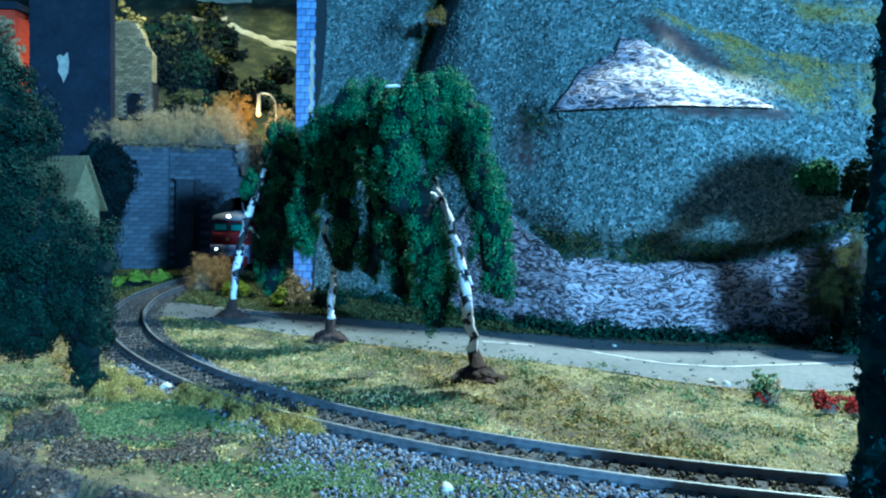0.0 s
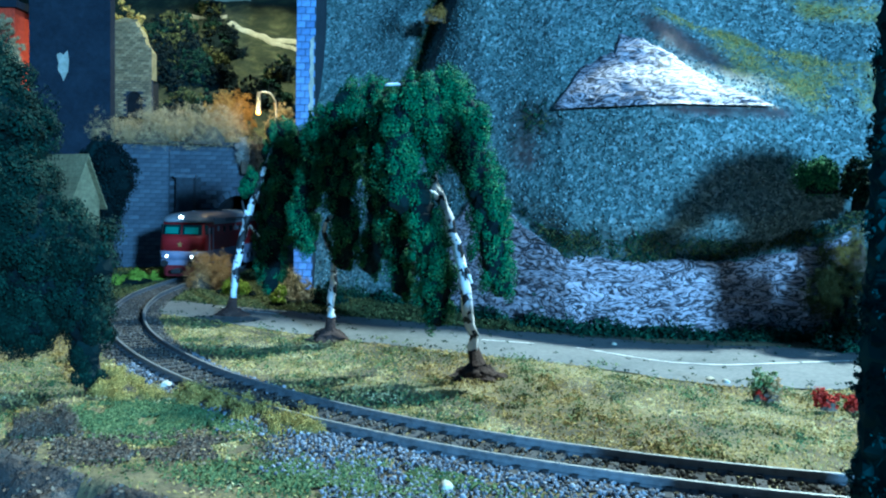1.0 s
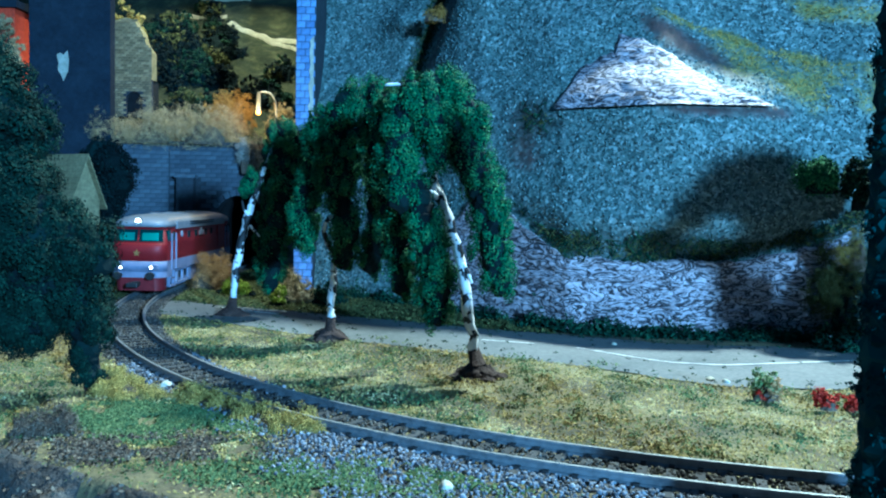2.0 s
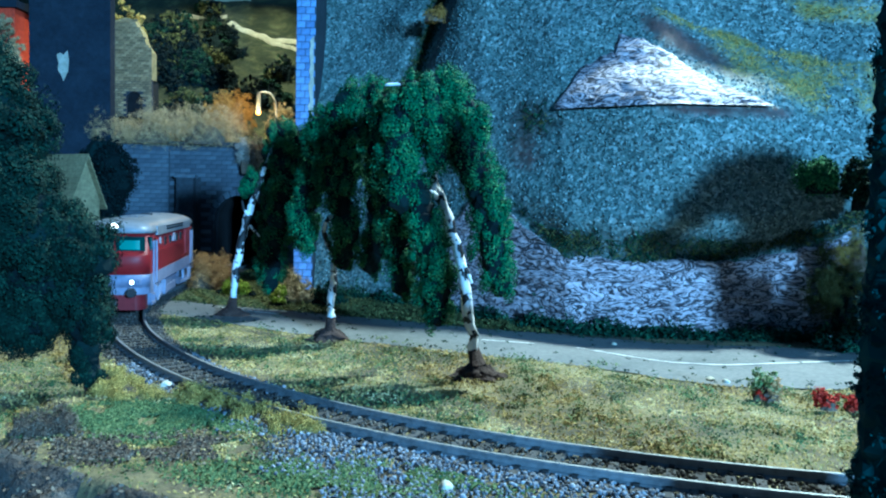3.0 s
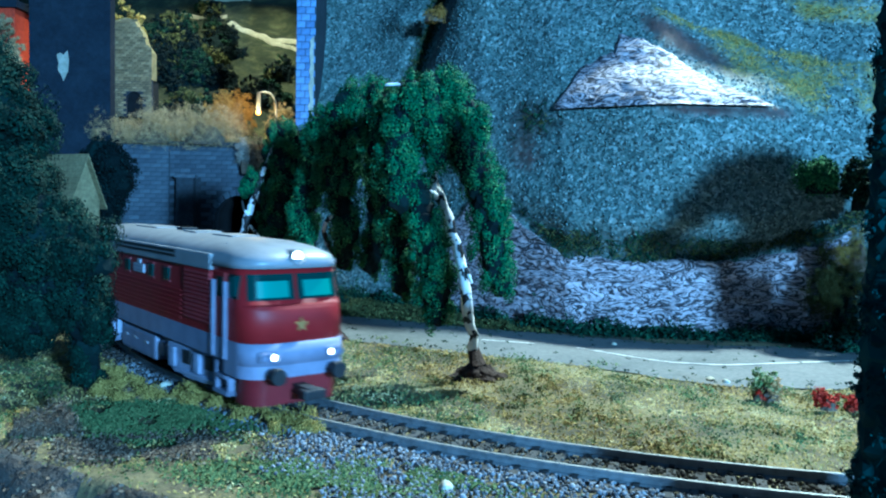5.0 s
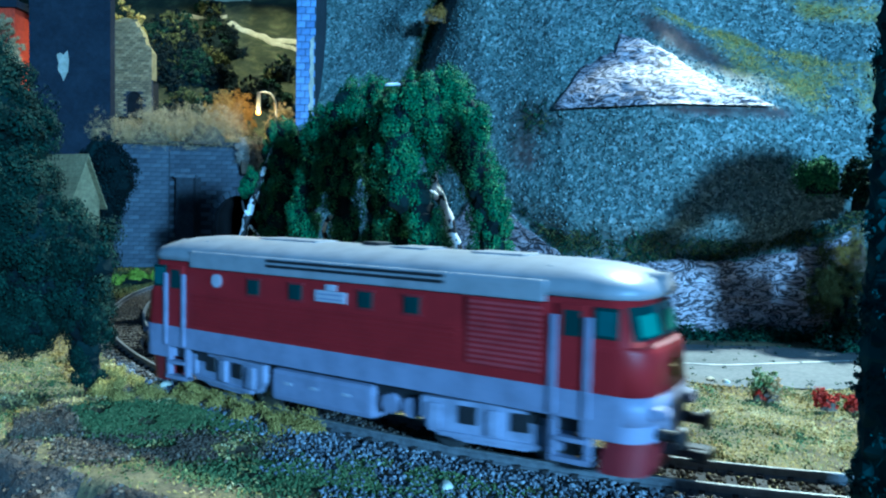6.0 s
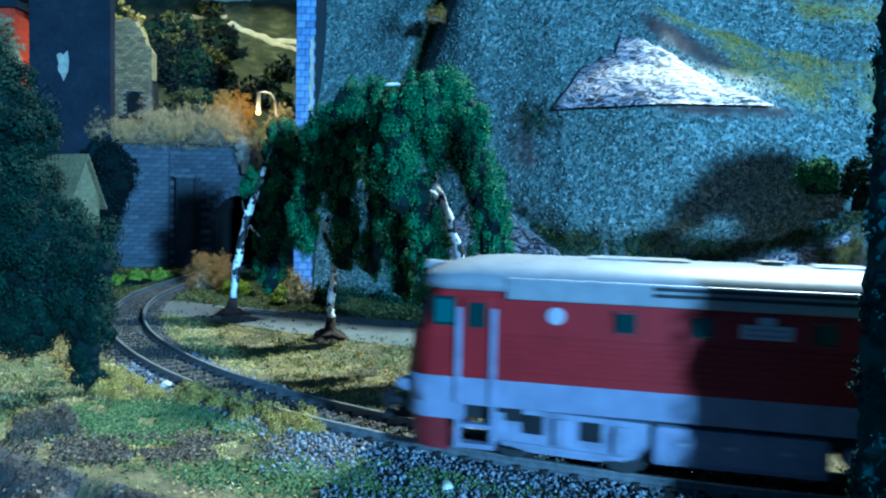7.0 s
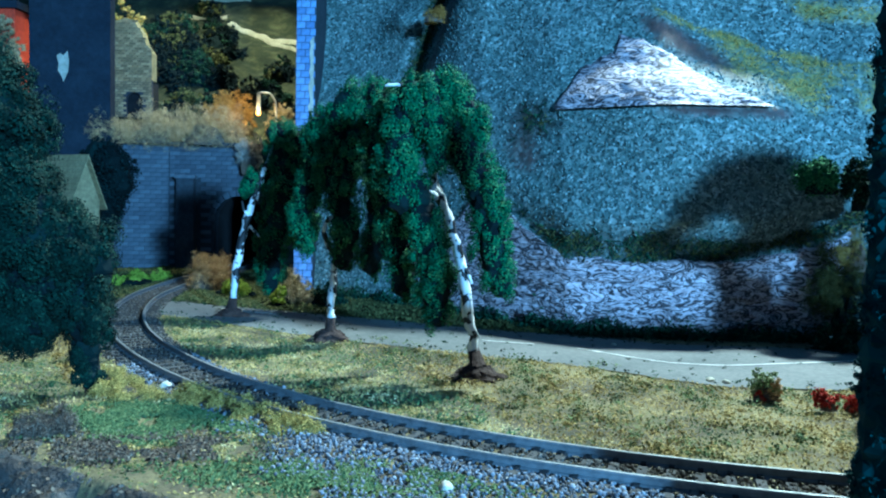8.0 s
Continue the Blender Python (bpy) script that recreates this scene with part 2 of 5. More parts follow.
M_MORTAR = mottled("mortar", [(0.3, (0.03, 0.034, 0.042)), (0.7, (0.06, 0.067, 0.08))], 50, 0.9, 0.4)
M_NAVY = mottled("navy_plaster", [(0.3, (0.010, 0.014, 0.024)), (0.7, (0.024, 0.031, 0.046))], 30, 0.85, 0.3)
# near-black for the tunnel; also paints the shade inside ruin and hut
M_DARKINSIDE = mottled("dark_inside", [(0.3, (0.006, 0.006, 0.007)), (0.7, (0.02, 0.02, 0.022))], 40, 0.95, 0.3)
M_SHINGLE = pieces("old_tile", [(0, (0.13, 0.105, 0.055)), (0.5, (0.22, 0.175, 0.09)), (1, (0.32, 0.26, 0.14))])
M_OLIVE = mottled("olive_boards", [(0.3, (0.17, 0.14, 0.065)), (0.7, (0.36, 0.30, 0.15))], 60, 0.8, 0.3)
M_PATH = mottled("sandy_path", [(0.3, (0.2, 0.18, 0.11)), (0.7, (0.4, 0.37, 0.25))], 60, 0.9, 0.3)
M_PALE = mottled("pale_paper", [(0.3, (0.42, 0.39, 0.30)), (0.7, (0.58, 0.55, 0.44))], 40, 0.8, 0.2)
M_REDWALL = mottled("red_wall", [(0.3, (0.42, 0.04, 0.015)), (0.7, (0.6, 0.08, 0.03))], 40, 0.7, 0.2)
M_BACKHILL = mottled("dark_slope", [(0.3, (0.008, 0.012, 0.004)), (0.5, (0.02, 0.024, 0.008)), (0.7, (0.075, 0.075, 0.028))], 48, 0.95, 0.8, 0.002)
M_WALLPLAIN = mottled("hall_wall", [(0.3, (0.2, 0.21, 0.22)), (0.7, (0.25, 0.26, 0.27))], 3, 0.9, 0.1)
M_LOCORED = painted("loco_red", (0.20, 0.011, 0.014), 0.5, 0, 0.08, spec=0.3)
M_FADED = painted("faded_red", (0.25, 0.035, 0.042), 0.5, 0, 0.15)
M_LOCODARK = painted("loco_red_skirt", (0.15, 0.013, 0.018), 0.5, 0, 0.12)
M_LOCOGREY = painted("loco_grey", (0.22, 0.222, 0.31), 0.48, 0, 0.12, spec=0.35)
M_ROOF = painted("loco_roof", (0.24, 0.24, 0.255), 0.42, 0, 0.12)
M_FRAME = painted("bogie_grey", (0.26, 0.265, 0.36), 0.5, 0, 0.2)
M_BLACK = painted("black_plastic", (0.012, 0.012, 0.014), 0.55, 0, 0.2)
M_STEEL = painted("wheel_steel", (0.2, 0.2, 0.2), 0.4, 0.9, 0.2)
M_WHITE = painted("white_print", (0.36, 0.35, 0.40), 0.5, 0, 0.05)
M_GOLD = painted("gold_star", (0.34, 0.2, 0.06), 0.45, 0.3, 0.1)
M_LAMPPOST = painted("lamp_grey", (0.35, 0.38, 0.4), 0.4, 0.4, 0.15)
M_GLASS, _n, _l, _b = material("cab_glass")
_b.inputs["Base Color"].default_value = (0.008, 0.028, 0.026, 1)
_b.inputs["Roughness"].default_value = 0.12
_b.inputs["Specular IOR Level"].default_value = 0.6
M_CABGLOW = glow("lit_cab", (0.03, 0.16, 0.12), 0.16)
M_CABSIDE = painted("cab_side_glass", (0.03, 0.085, 0.085), 0.15, 0, 0.1)
M_HEAD = glow("headlamp", (1.0, 0.95, 0.78), 8)
M_TAIL = painted("tail_lens", (0.16, 0.006, 0.01), 0.2)
M_BULB = glow("warm_bulb", (1.0, 0.40, 0.05), 6)


# ---- small builders; all sizes in millimetres ----
def part(name, bm, mat, parent=None, label=""):
    bmesh.ops.scale(bm, vec=(MM, MM, MM), verts=bm.verts)
    me = bpy.data.meshes.new(name)
    bm.to_mesh(me)
    bm.free()
    me.materials.append(mat)
    ob = new(name, me)
    if parent:
        ob.parent = parent
    if label:
        ob["label"] = label
    return ob


def sheet(name, verts, faces, mat, parent=None, smooth=False):
    me = bpy.data.meshes.new(name)
    me.from_pydata([tuple(v) for v in np.asarray(verts, float) * MM], [], [tuple(int(i) for i in f) for f in faces])
    me.materials.append(mat)
    if smooth:
        me.polygons.foreach_set("use_smooth", [True] * len(me.polygons))
    ob = new(name, me)
    if parent:
        ob.parent = parent
    return ob


def thing(name, label, category, group="", kind="", at=(0, 0, 0), turn=0):
    ob = new(name)
    ob.empty_display_size = 0.01
    ob.matrix_world = pose(at[0] * MM, at[1] * MM, at[2] * MM, 0, 0, turn)
    return tagged(ob, label, category, group, kind)


def box(bm, x0, x1, y0, y1, z0, z1, bevel=0.0, m=None):
    r = bmesh.ops.create_cube(bm, size=1, matrix=Matrix.Translation(((x0 + x1) / 2, (y0 + y1) / 2, (z0 + z1) / 2)) @ Matrix.Diagonal((x1 - x0, y1 - y0, z1 - z0, 1)))
    vs = r["verts"]
    if bevel:
        es = list({e for v in vs for e in v.link_edges})
        out = bmesh.ops.bevel(bm, geom=es, offset=bevel, segments=2, affect="EDGES", profile=0.6)
        vs = list({v for f in out["faces"] for v in f.verts} | {v for v in vs if v.is_valid})
    if m:
        bmesh.ops.transform(bm, matrix=m, verts=vs)
    return bm


def boxed(x0, x1, y0, y1, z0, z1, bevel=0.0):
    return box(bmesh.new(), x0, x1, y0, y1, z0, z1, bevel)


def cyl(bm, a, b, r0, r1=None, seg=16):
    a, b = Vector(a), Vector(b)
    d = b - a
    m = Matrix.Translation((a + b) / 2) @ d.to_track_quat("Z", "Y").to_matrix().to_4x4()
    bmesh.ops.create_cone(bm, cap_ends=True, segments=seg, radius1=r0, radius2=r0 if r1 is None else r1, depth=d.length, matrix=m)
    return bm


def tube(points, radii, seg=9, wobble=0.0, seed=0):
    """A tapering, slightly knobbly tube along points."""
    rnd = random.Random(seed)
    bm = bmesh.new()
    rings = []
    pts = [Vector(p) for p in points]
    for i, (p, r) in enumerate(zip(pts, radii)):
        d = (pts[min(i + 1, len(pts) - 1)] - pts[max(i - 1, 0)]).normalized()
        q = d.to_track_quat("Z", "Y")
        rings.append([bm.verts.new(p + q @ Vector((math.cos(a), math.sin(a), 0)) * r * (1 + rnd.uniform(-wobble, wobble))) for a in (2 * math.pi * k / seg for k in range(seg))])
    for a, b in zip(rings, rings[1:]):
        for k in range(seg):
            bm.faces.new((a[k], a[(k + 1) % seg], b[(k + 1) % seg], b[k]))
    bm.faces.new(rings[0][::-1])
    bm.faces.new(rings[-1])
    for f in bm.faces:
        f.smooth = True
    return bm


def fine_path(points, radii, n=24):
    """Points and radii along a smooth line through the given ones."""
    t = np.linspace(0, len(points) - 1, n)
    k = np.arange(len(points))
    p = np.array(points, float)
    out = np.stack([np.interp(t, k, p[:, j]) for j in range(3)], 1)
    for _ in range(2):
        out[1:-1] = (out[:-2] + 2 * out[1:-1] + out[2:]) / 4
    return out, np.interp(t, k, radii)


def flakes(name, centres, outward, size, mat, parent=None, seed=0, long=1.0, wide=0.6, loose=0.55):
    """Many small bent flakes of foam or fibre: two triangles each, loosely facing outward."""
    rng = np.random.default_rng(seed)
    n = len(centres)
    nor = outward + rng.normal(0, loose, (n, 3))
    nor /= np.linalg.norm(nor, axis=1, keepdims=True) + 1e-9
    a = np.cross(nor, rng.normal(0, 1, (n, 3)))
    a /= np.linalg.norm(a, axis=1, keepdims=True) + 1e-9
    b = np.cross(nor, a)
    s = size * rng.uniform(0.55, 1.35, (n, 1))
    bend = nor * s * rng.uniform(-0.5, 0.5, (n, 1))
    v = np.stack([centres - a * s * long, centres - b * s * wide + bend, centres + a * s * long, centres + b * s * wide + bend], 1).reshape(-1, 3) * MM
    me = bpy.data.meshes.new(name)
    me.vertices.add(4 * n)
    me.vertices.foreach_set("co", v.astype(np.float32).ravel())
    me.loops.add(4 * n)
    me.loops.foreach_set("vertex_index", np.arange(4 * n, dtype=np.int32))
    me.polygons.add(n)
    me.polygons.foreach_set("loop_start", np.arange(0, 4 * n, 4, dtype=np.int32))
    me.update(calc_edges=True)
    me.validate()
    me.materials.append(mat)
    ob = new(name, me)
    if parent:
        ob.parent = parent
    return ob


ICO = bmesh.new()
bmesh.ops.create_icosphere(ICO, subdivisions=1, radius=1)
ICO_V = np.array([v.co[:] for v in ICO.verts])
ICO_F = np.array([[v.index for v in f.verts] for f in ICO.faces])
ICO.free()
ICO = bmesh.new()
bmesh.ops.create_icosphere(ICO, subdivisions=2, radius=1)
CORE_V = np.array([v.co[:] for v in ICO.verts])
CORE_F = np.array([[v.index for v in f.verts] for f in ICO.faces])
ICO.free()


def stones(name, centres, size, mat, parent=None, seed=0):
    """Many small rough stones in one mesh."""
    rng = np.random.default_rng(seed)
    n = len(centres)
    v = ICO_V[None] * rng.uniform(0.5, 1.4, (n, len(ICO_V), 1)) * (size * rng.uniform(0.5, 1.3, (n, 1, 1))) * rng.uniform(0.6, 1.2, (n, 1, 3))
    v = (v + np.asarray(centres)[:, None]).reshape(-1, 3) * MM
    f = (ICO_F[None] + (np.arange(n) * len(ICO_V))[:, None, None]).reshape(-1, 3)
    me = bpy.data.meshes.new(name)
    me.vertices.add(len(v))
    me.vertices.foreach_set("co", v.astype(np.float32).ravel())
    me.loops.add(f.size)
    me.loops.foreach_set("vertex_index", f.ravel().astype(np.int32))
    me.polygons.add(len(f))
    me.polygons.foreach_set("loop_start", np.arange(0, f.size, 3, dtype=np.int32))
    me.update(calc_edges=True)
    me.validate()
    me.materials.append(mat)
    ob = new(name, me)
    if parent:
        ob.parent = parent
    return ob


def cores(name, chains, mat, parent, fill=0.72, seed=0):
    """The dense inside of a crown: lumps strung along its branches, in one mesh. Black ones stand in for inner shade.
    """
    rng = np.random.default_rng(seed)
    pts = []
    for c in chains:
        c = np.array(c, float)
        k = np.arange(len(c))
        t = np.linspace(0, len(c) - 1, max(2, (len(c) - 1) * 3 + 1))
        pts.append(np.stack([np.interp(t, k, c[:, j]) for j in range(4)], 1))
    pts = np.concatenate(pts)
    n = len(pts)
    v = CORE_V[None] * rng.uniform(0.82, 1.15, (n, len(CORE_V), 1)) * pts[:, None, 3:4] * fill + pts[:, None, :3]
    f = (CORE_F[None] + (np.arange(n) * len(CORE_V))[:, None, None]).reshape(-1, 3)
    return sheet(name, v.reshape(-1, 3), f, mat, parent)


def chain_cloud(chains, n, seed, clump=2.6, inner=0.25, per=26, tall=1.0):
    """Points and outward ways over drooping branches: chains of (x, y, z, radius), covered with foam clumps."""
    rng = np.random.default_rng(seed)
    beads = []
    for c in chains:
        c = np.array(c, float)
        k = np.arange(len(c))
        t = np.linspace(0, len(c) - 1, max(2, (len(c) - 1) * 4 + 1))
        beads.append(np.stack([np.interp(t, k, c[:, j]) for j in range(4)], 1))
    beads = np.concatenate(beads)
    w = beads[:, 3] ** 2
    tops = rng.choice(len(beads), size=max(4, n // per), p=w / w.sum())
    d = rng.normal(0, 1, (len(tops), 3))
    d /= np.linalg.norm(d, axis=1, keepdims=True)
    rad = beads[tops, 3:4] * rng.uniform(0.5, 1.12, (len(tops), 1))
    heads = beads[tops, :3] + d * rad
    pick = rng.integers(0, len(tops), n)
    e = rng.normal(0, 1, (n, 3))
    e /= np.linalg.norm(e, axis=1, keepdims=True)
    r = clump * rng.uniform(inner, 1, (n, 1)) * (0.6 + 0.07 * beads[tops, 3][pick][:, None]) * rng.uniform(0.6, 1.3, (len(tops), 1))[pick]
    pts = heads[pick] + e * r * [1, 1, tall] + rng.normal(0, 0.16 * clump, (n, 3)) * (rng.uniform(0, 1, (n, 1)) < 0.45)
    out = e * 0.9 + d[pick] * 0.5
    return pts, out / (np.linalg.norm(out, axis=1, keepdims=True) + 1e-9)


def waves(x, y, seed, scale, octaves=4):
    """Smooth pseudo-random relief in -1..1 for arrays x and y."""
    rng = np.random.default_rng(seed)
    out = np.zeros_like(x, dtype=float)
    amp, tot = 1.0, 0.0
    for o in range(octaves):
        for _ in range(3):
            a = rng.uniform(0, 2 * math.pi)
            k = 2 * math.pi / (scale / 2 ** o) * rng.uniform(0.7, 1.3)
            out += amp * np.sin(k * (x * math.cos(a) + y * math.sin(a)) + rng.uniform(0, 6.28)) / 1.8
        tot += amp
        amp *= 0.55
    return out / tot


def grid_faces(nu, nv):
    i = np.arange(nu * nv).reshape(nv, nu)
    return np.stack([i[:-1, :-1], i[:-1, 1:], i[1:, 1:], i[1:, :-1]], -1).reshape(-1, 4)


def blend(a, b, v):
    t = np.clip((v - a) / (b - a), 0, 1)
    return t * t * (3 - 2 * t)


# ---- the track's plan: straight out of the tunnel, then a quarter circle of radius 357 ----
TRACK_X, TRACK_Y, TRACK_R = 167.0, 534.8, 356.5


DRIFT_S = np.arange(-440.0, 660.0, 10.0)
DRIFT = np.interp(DRIFT_S, [-440, -260, -150, -70, 0, 60, 140, 220, 310, 390, 660], [0, 0, 4, 6.5, 3, -2.5, -5.5, -5.5, -2, 0, 0])
for _ in range(6):
    DRIFT[1:-1] = (DRIFT[:-2] + 2 * DRIFT[1:-1] + DRIFT[2:]) / 4


def drift(s):
    """How far the hand-laid track leaves the true curve, to its outer side."""
    return np.interp(s, DRIFT_S, DRIFT)


def track(s, off=0.0):
    """The place s along the centre line (0 where the curve begins) and off to its outer side."""
    r = TRACK_R + off + float(drift(s))
    if s < 0:
        return TRACK_X - r, TRACK_Y - s
    a = math.pi + s / TRACK_R
    return TRACK_X + r * math.cos(a), TRACK_Y + r * math.sin(a)


def off_track(x, y):
    """Signed way off the centre line for arrays, positive on the outer side."""
    angle = np.arctan2(TRACK_Y - y, TRACK_X - x)
    s = np.where(y > TRACK_Y, TRACK_Y - y, angle * TRACK_R)
    curve = np.hypot(x - TRACK_X, y - TRACK_Y) - TRACK_R
    return np.where(y > TRACK_Y, TRACK_X - TRACK_R - x, curve) - drift(s)


ROAD_FAR = ([-190, -162, -59, 35, 116, 203, 330], [516, 507, 464, 424, 396, 391, 388])
ROAD_NEAR = ([-190, -141, -74, -21, 53, 109, 160, 330], [470, 444, 400, 373, 339, 303, 304, 296])
EDGE = (-112.0, 207.0, -0.509, -0.861)  # the layout's front edge: a point on it and the way off it


def past_edge(x, y):
    return (x - EDGE[0]) * EDGE[2] + (y - EDGE[1]) * EDGE[3]


def ground_height(x, y):
    z = -4.6 + 1.3 * waves(x, y, 3, 120, 4)
    near = np.abs(off_track(x, y))
    z = z + (-3.6 - z) * (1 - blend(16, 34, near))
    on_road = (y > np.interp(x, *ROAD_NEAR) - 8) & (y < np.interp(x, *ROAD_FAR) + 30) & (x > -185)
    z = np.where(on_road, -4.4 + 0.15 * (z + 4.4), z)
    d = past_edge(x, y)
    return z - np.maximum(0, d) * 1.1 - 2.0 * blend(0, 6, d)


def build_ground():
    xs = np.concatenate([np.linspace(-900, -260, 24, endpoint=False), np.linspace(-260, 260, 230), np.linspace(265, 900, 24)])
    ys = np.concatenate([np.linspace(60, 150, 12, endpoint=False), np.linspace(150, 560, 190), np.linspace(570, 1200, 40)])
    x, y = np.meshgrid(xs, ys)
    v = np.stack([x, y, ground_height(x, y)], -1).reshape(-1, 3)
    ob = sheet("ground", v, grid_faces(len(xs), len(ys)), M_GROUND, smooth=True)
    tagged(ob, "ochre and brown glued earth of the model layout", "ground", kind="structure")
    # the rough grey lip of the layout
    u, w = np.meshgrid(np.linspace(-90, 190, 150), np.linspace(-4, 46, 44))
    px = EDGE[0] + u * 0.861 + w * EDGE[2]
    py = EDGE[1] - u * 0.509 + w * EDGE[3]
    pz = -4.2 - 0.8 * np.maximum(0, w) + 4.2 * waves(u, w, 8, 24, 6) * blend(-3, 5, w) - 1.5 * blend(0, -4, w)
    ob = sheet("edge_rock", np.stack([px, py, pz], -1).reshape(-1, 3), grid_faces(150, 44), M_GREYROCK, smooth=True)
    rng = np.random.default_rng(9)
    k = rng.integers(0, px.size, 5200)
    c = np.stack([px.ravel()[k], py.ravel()[k], pz.ravel()[k] + 0.2], -1) + rng.normal(0, 0.8, (5200, 3)) * [1, 1, 0.15]
    tagged(flakes("edge_crumbs", c, np.tile([0.0, -0.6, 0.8], (5200, 1)), 0.7, M_SOILBITS, seed=10), "brown crumbs of soil on the layout's edge", "crumbs", kind="stuff")
    tagged(ob, "rough grey plaster rock along the layout's edge", "rock edge", kind="structure")


def build_road():
    xs = np.linspace(-186, 330, 120)
    rows = []
    for f in np.linspace(0, 1, 14):
        y = np.interp(xs, *ROAD_NEAR) * (1 - f) + np.interp(xs, *ROAD_FAR) * f
        edge = (1 - abs(2 * f - 1))
        y = y + (1 - min(1, edge * 4)) * 2.2 * waves(xs, xs * 0, 21 + int(f * 2), 30, 4)
        rows.append(np.stack([xs, y, np.full_like(xs, -3.9) + 0.5 * min(1, edge * 6)], -1))
    ob = sheet("road", np.concatenate(rows), grid_faces(120, 14), M_ROAD, smooth=True)
    tagged(ob, "pale grey model road with scattered crumbs", "road", kind="structure")
    for pts in ([(-137, 483), (-118, 472), (-95, 460)], [(20, 390), (45, 383)], [(64, 375), (82, 358), (98, 345), (121, 341), (150, 349), (190, 360), (240, 366)]):
        p, _ = fine_path([(x, y, -3.1) for x, y in pts], [1] * len(pts), 40)
        wid = 0.45 + 0.25 * waves(p[:, 0], p[:, 1], 5, 9, 3)
        d = np.gradient(p, axis=0)
        nrm = np.stack([-d[:, 1], d[:, 0], d[:, 2] * 0], -1)
        nrm /= np.linalg.norm(nrm, axis=1, keepdims=True)
        v = np.concatenate([p - nrm * wid[:, None], p + nrm * wid[:, None]])
        ob = sheet("road_marking", v, grid_faces(40, 2), M_LINE)
        tagged(ob, "thin worn white line on the road", "road marking", "road markings", kind="structure")


# ---- the hill ----
HILL_X = [-170, -125, -90, -51, 0, 31, 67, 123, 200, 300]
HILL_Y = [655, 614, 584, 548, 500, 466, 432, 419, 422, 400]
HILL_HIGH = [565, 552, 542, 528, 505, 490, 458, 433, 426, 405]
WALL_TOP = ([-40, -8, 8, 22, 31, 45, 66, 100, 126, 160, 198, 230, 300], [-4, 6, 52, 72, 66, 50, 35, 33, 34, 35, 44, 62, 70])


MOSS_LINE = ([110, 133, 152, 171, 204, 237, 330], [186, 176, 166, 159, 147, 142, 140])
UPPER_LINE = ([180, 196, 207, 249, 330], [198, 189, 180, 172, 168])
EARTH_LINE = ([112, 122, 150, 171, 185], [176, 168, 149, 133, 124])


def hill_depth(x, z):
    base = np.interp(x, HILL_X, HILL_Y)
    base = base + (np.interp(x, HILL_X, HILL_HIGH) - base) * blend(30, 150, z)
    top = np.interp(x, *WALL_TOP)
    up = np.maximum(0, z - top)
    lean = 0.16 + 0.16 * (1 - blend(-60, 20, x)) + 0.12 * blend(120, 150, z)
    y = base + 6 + lean * up
    # the lobe over the rock wall, its ledge, and a second terrace
    rim = np.interp(x, *WALL_TOP) + 12
    lobe = np.exp(-((x - 124) / 66) ** 2) * blend(-8, 12, z - rim) * (1 - blend(88, 185, z))
    y = y - 24 * lobe
    ledge = 116 + 2 * waves(x, z, 4, 60, 2)
    y = y + 3 * blend(-1, 4, z - ledge) * blend(50, 80, x) * (1 - blend(165, 195, x))
    terrace = np.interp(x, *MOSS_LINE)
    y = y + 5 * blend(-2, 5, z - terrace) * blend(110, 140, x)
    # the cleft in the upper slope
    cleft = np.exp(-(((x + 20 - 0.36 * (z - 165)) / 8.5) ** 2)) * blend(120, 150, z)
    y = y + 22 * cleft - 12 * np.exp(-((x + 36) / 11) ** 2 - ((z - 194) / 8) ** 2)
    y = y + 4 * waves(x, z, 12, 110, 2) + 0.6 * waves(x, z, 13, 14, 2)
    # the slope bends back on its way to the top
    return y + 0.0012 * np.maximum(0, z - 170) ** 2


def hill_zones(x, z):
    """Earth, moss, and a dark zone of undergrowth and painted cleft shade: each 0 to 1 over the slope."""
    n = waves(x, z, 31, 40, 4)
    ledge = 116
    rim = np.interp(x, *WALL_TOP)
    earth = np.exp(-((z - ledge + 1) / 3.6) ** 2) * blend(95, 140, x) * (1 - blend(178, 190, x)) * 0.95
    earth = np.maximum(earth, np.exp(-((z - np.interp(x, *EARTH_LINE)) / 9.5) ** 2) * blend(108, 120, x) * (1 - blend(150, 185, x)))
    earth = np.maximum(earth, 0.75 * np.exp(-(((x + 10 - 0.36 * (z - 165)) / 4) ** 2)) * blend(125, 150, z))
    earth = np.maximum(earth, 0.6 * np.exp(-(((x - 48 + (z - 100) * 0.12) / 10) ** 2)) * blend(75, 90, z) * (1 - blend(112, 135, z)))
    moss = (0.85 + 0.5 * n) * np.exp(-((z - np.interp(x, *MOSS_LINE) - 2 * n) / 4.6) ** 2) * blend(112, 130, x) * (1 - 0.6 * blend(195, 240, x))
    moss = np.maximum(moss, (0.8 + 0.5 * n) * np.exp(-((z - np.interp(x, *UPPER_LINE) - 2 * n) / 6) ** 2) * blend(175, 195, x))
    moss = np.maximum(moss, (0.72 + 0.5 * n) * np.exp(-((z - (np.interp(x, *MOSS_LINE) - 15)) / 14) ** 2) * blend(135, 170, x))
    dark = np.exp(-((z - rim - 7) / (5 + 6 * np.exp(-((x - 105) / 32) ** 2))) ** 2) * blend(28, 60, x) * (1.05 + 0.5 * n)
    # shade of the cleft, painted along its line
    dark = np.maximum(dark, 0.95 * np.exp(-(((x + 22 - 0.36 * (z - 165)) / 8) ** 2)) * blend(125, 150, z))
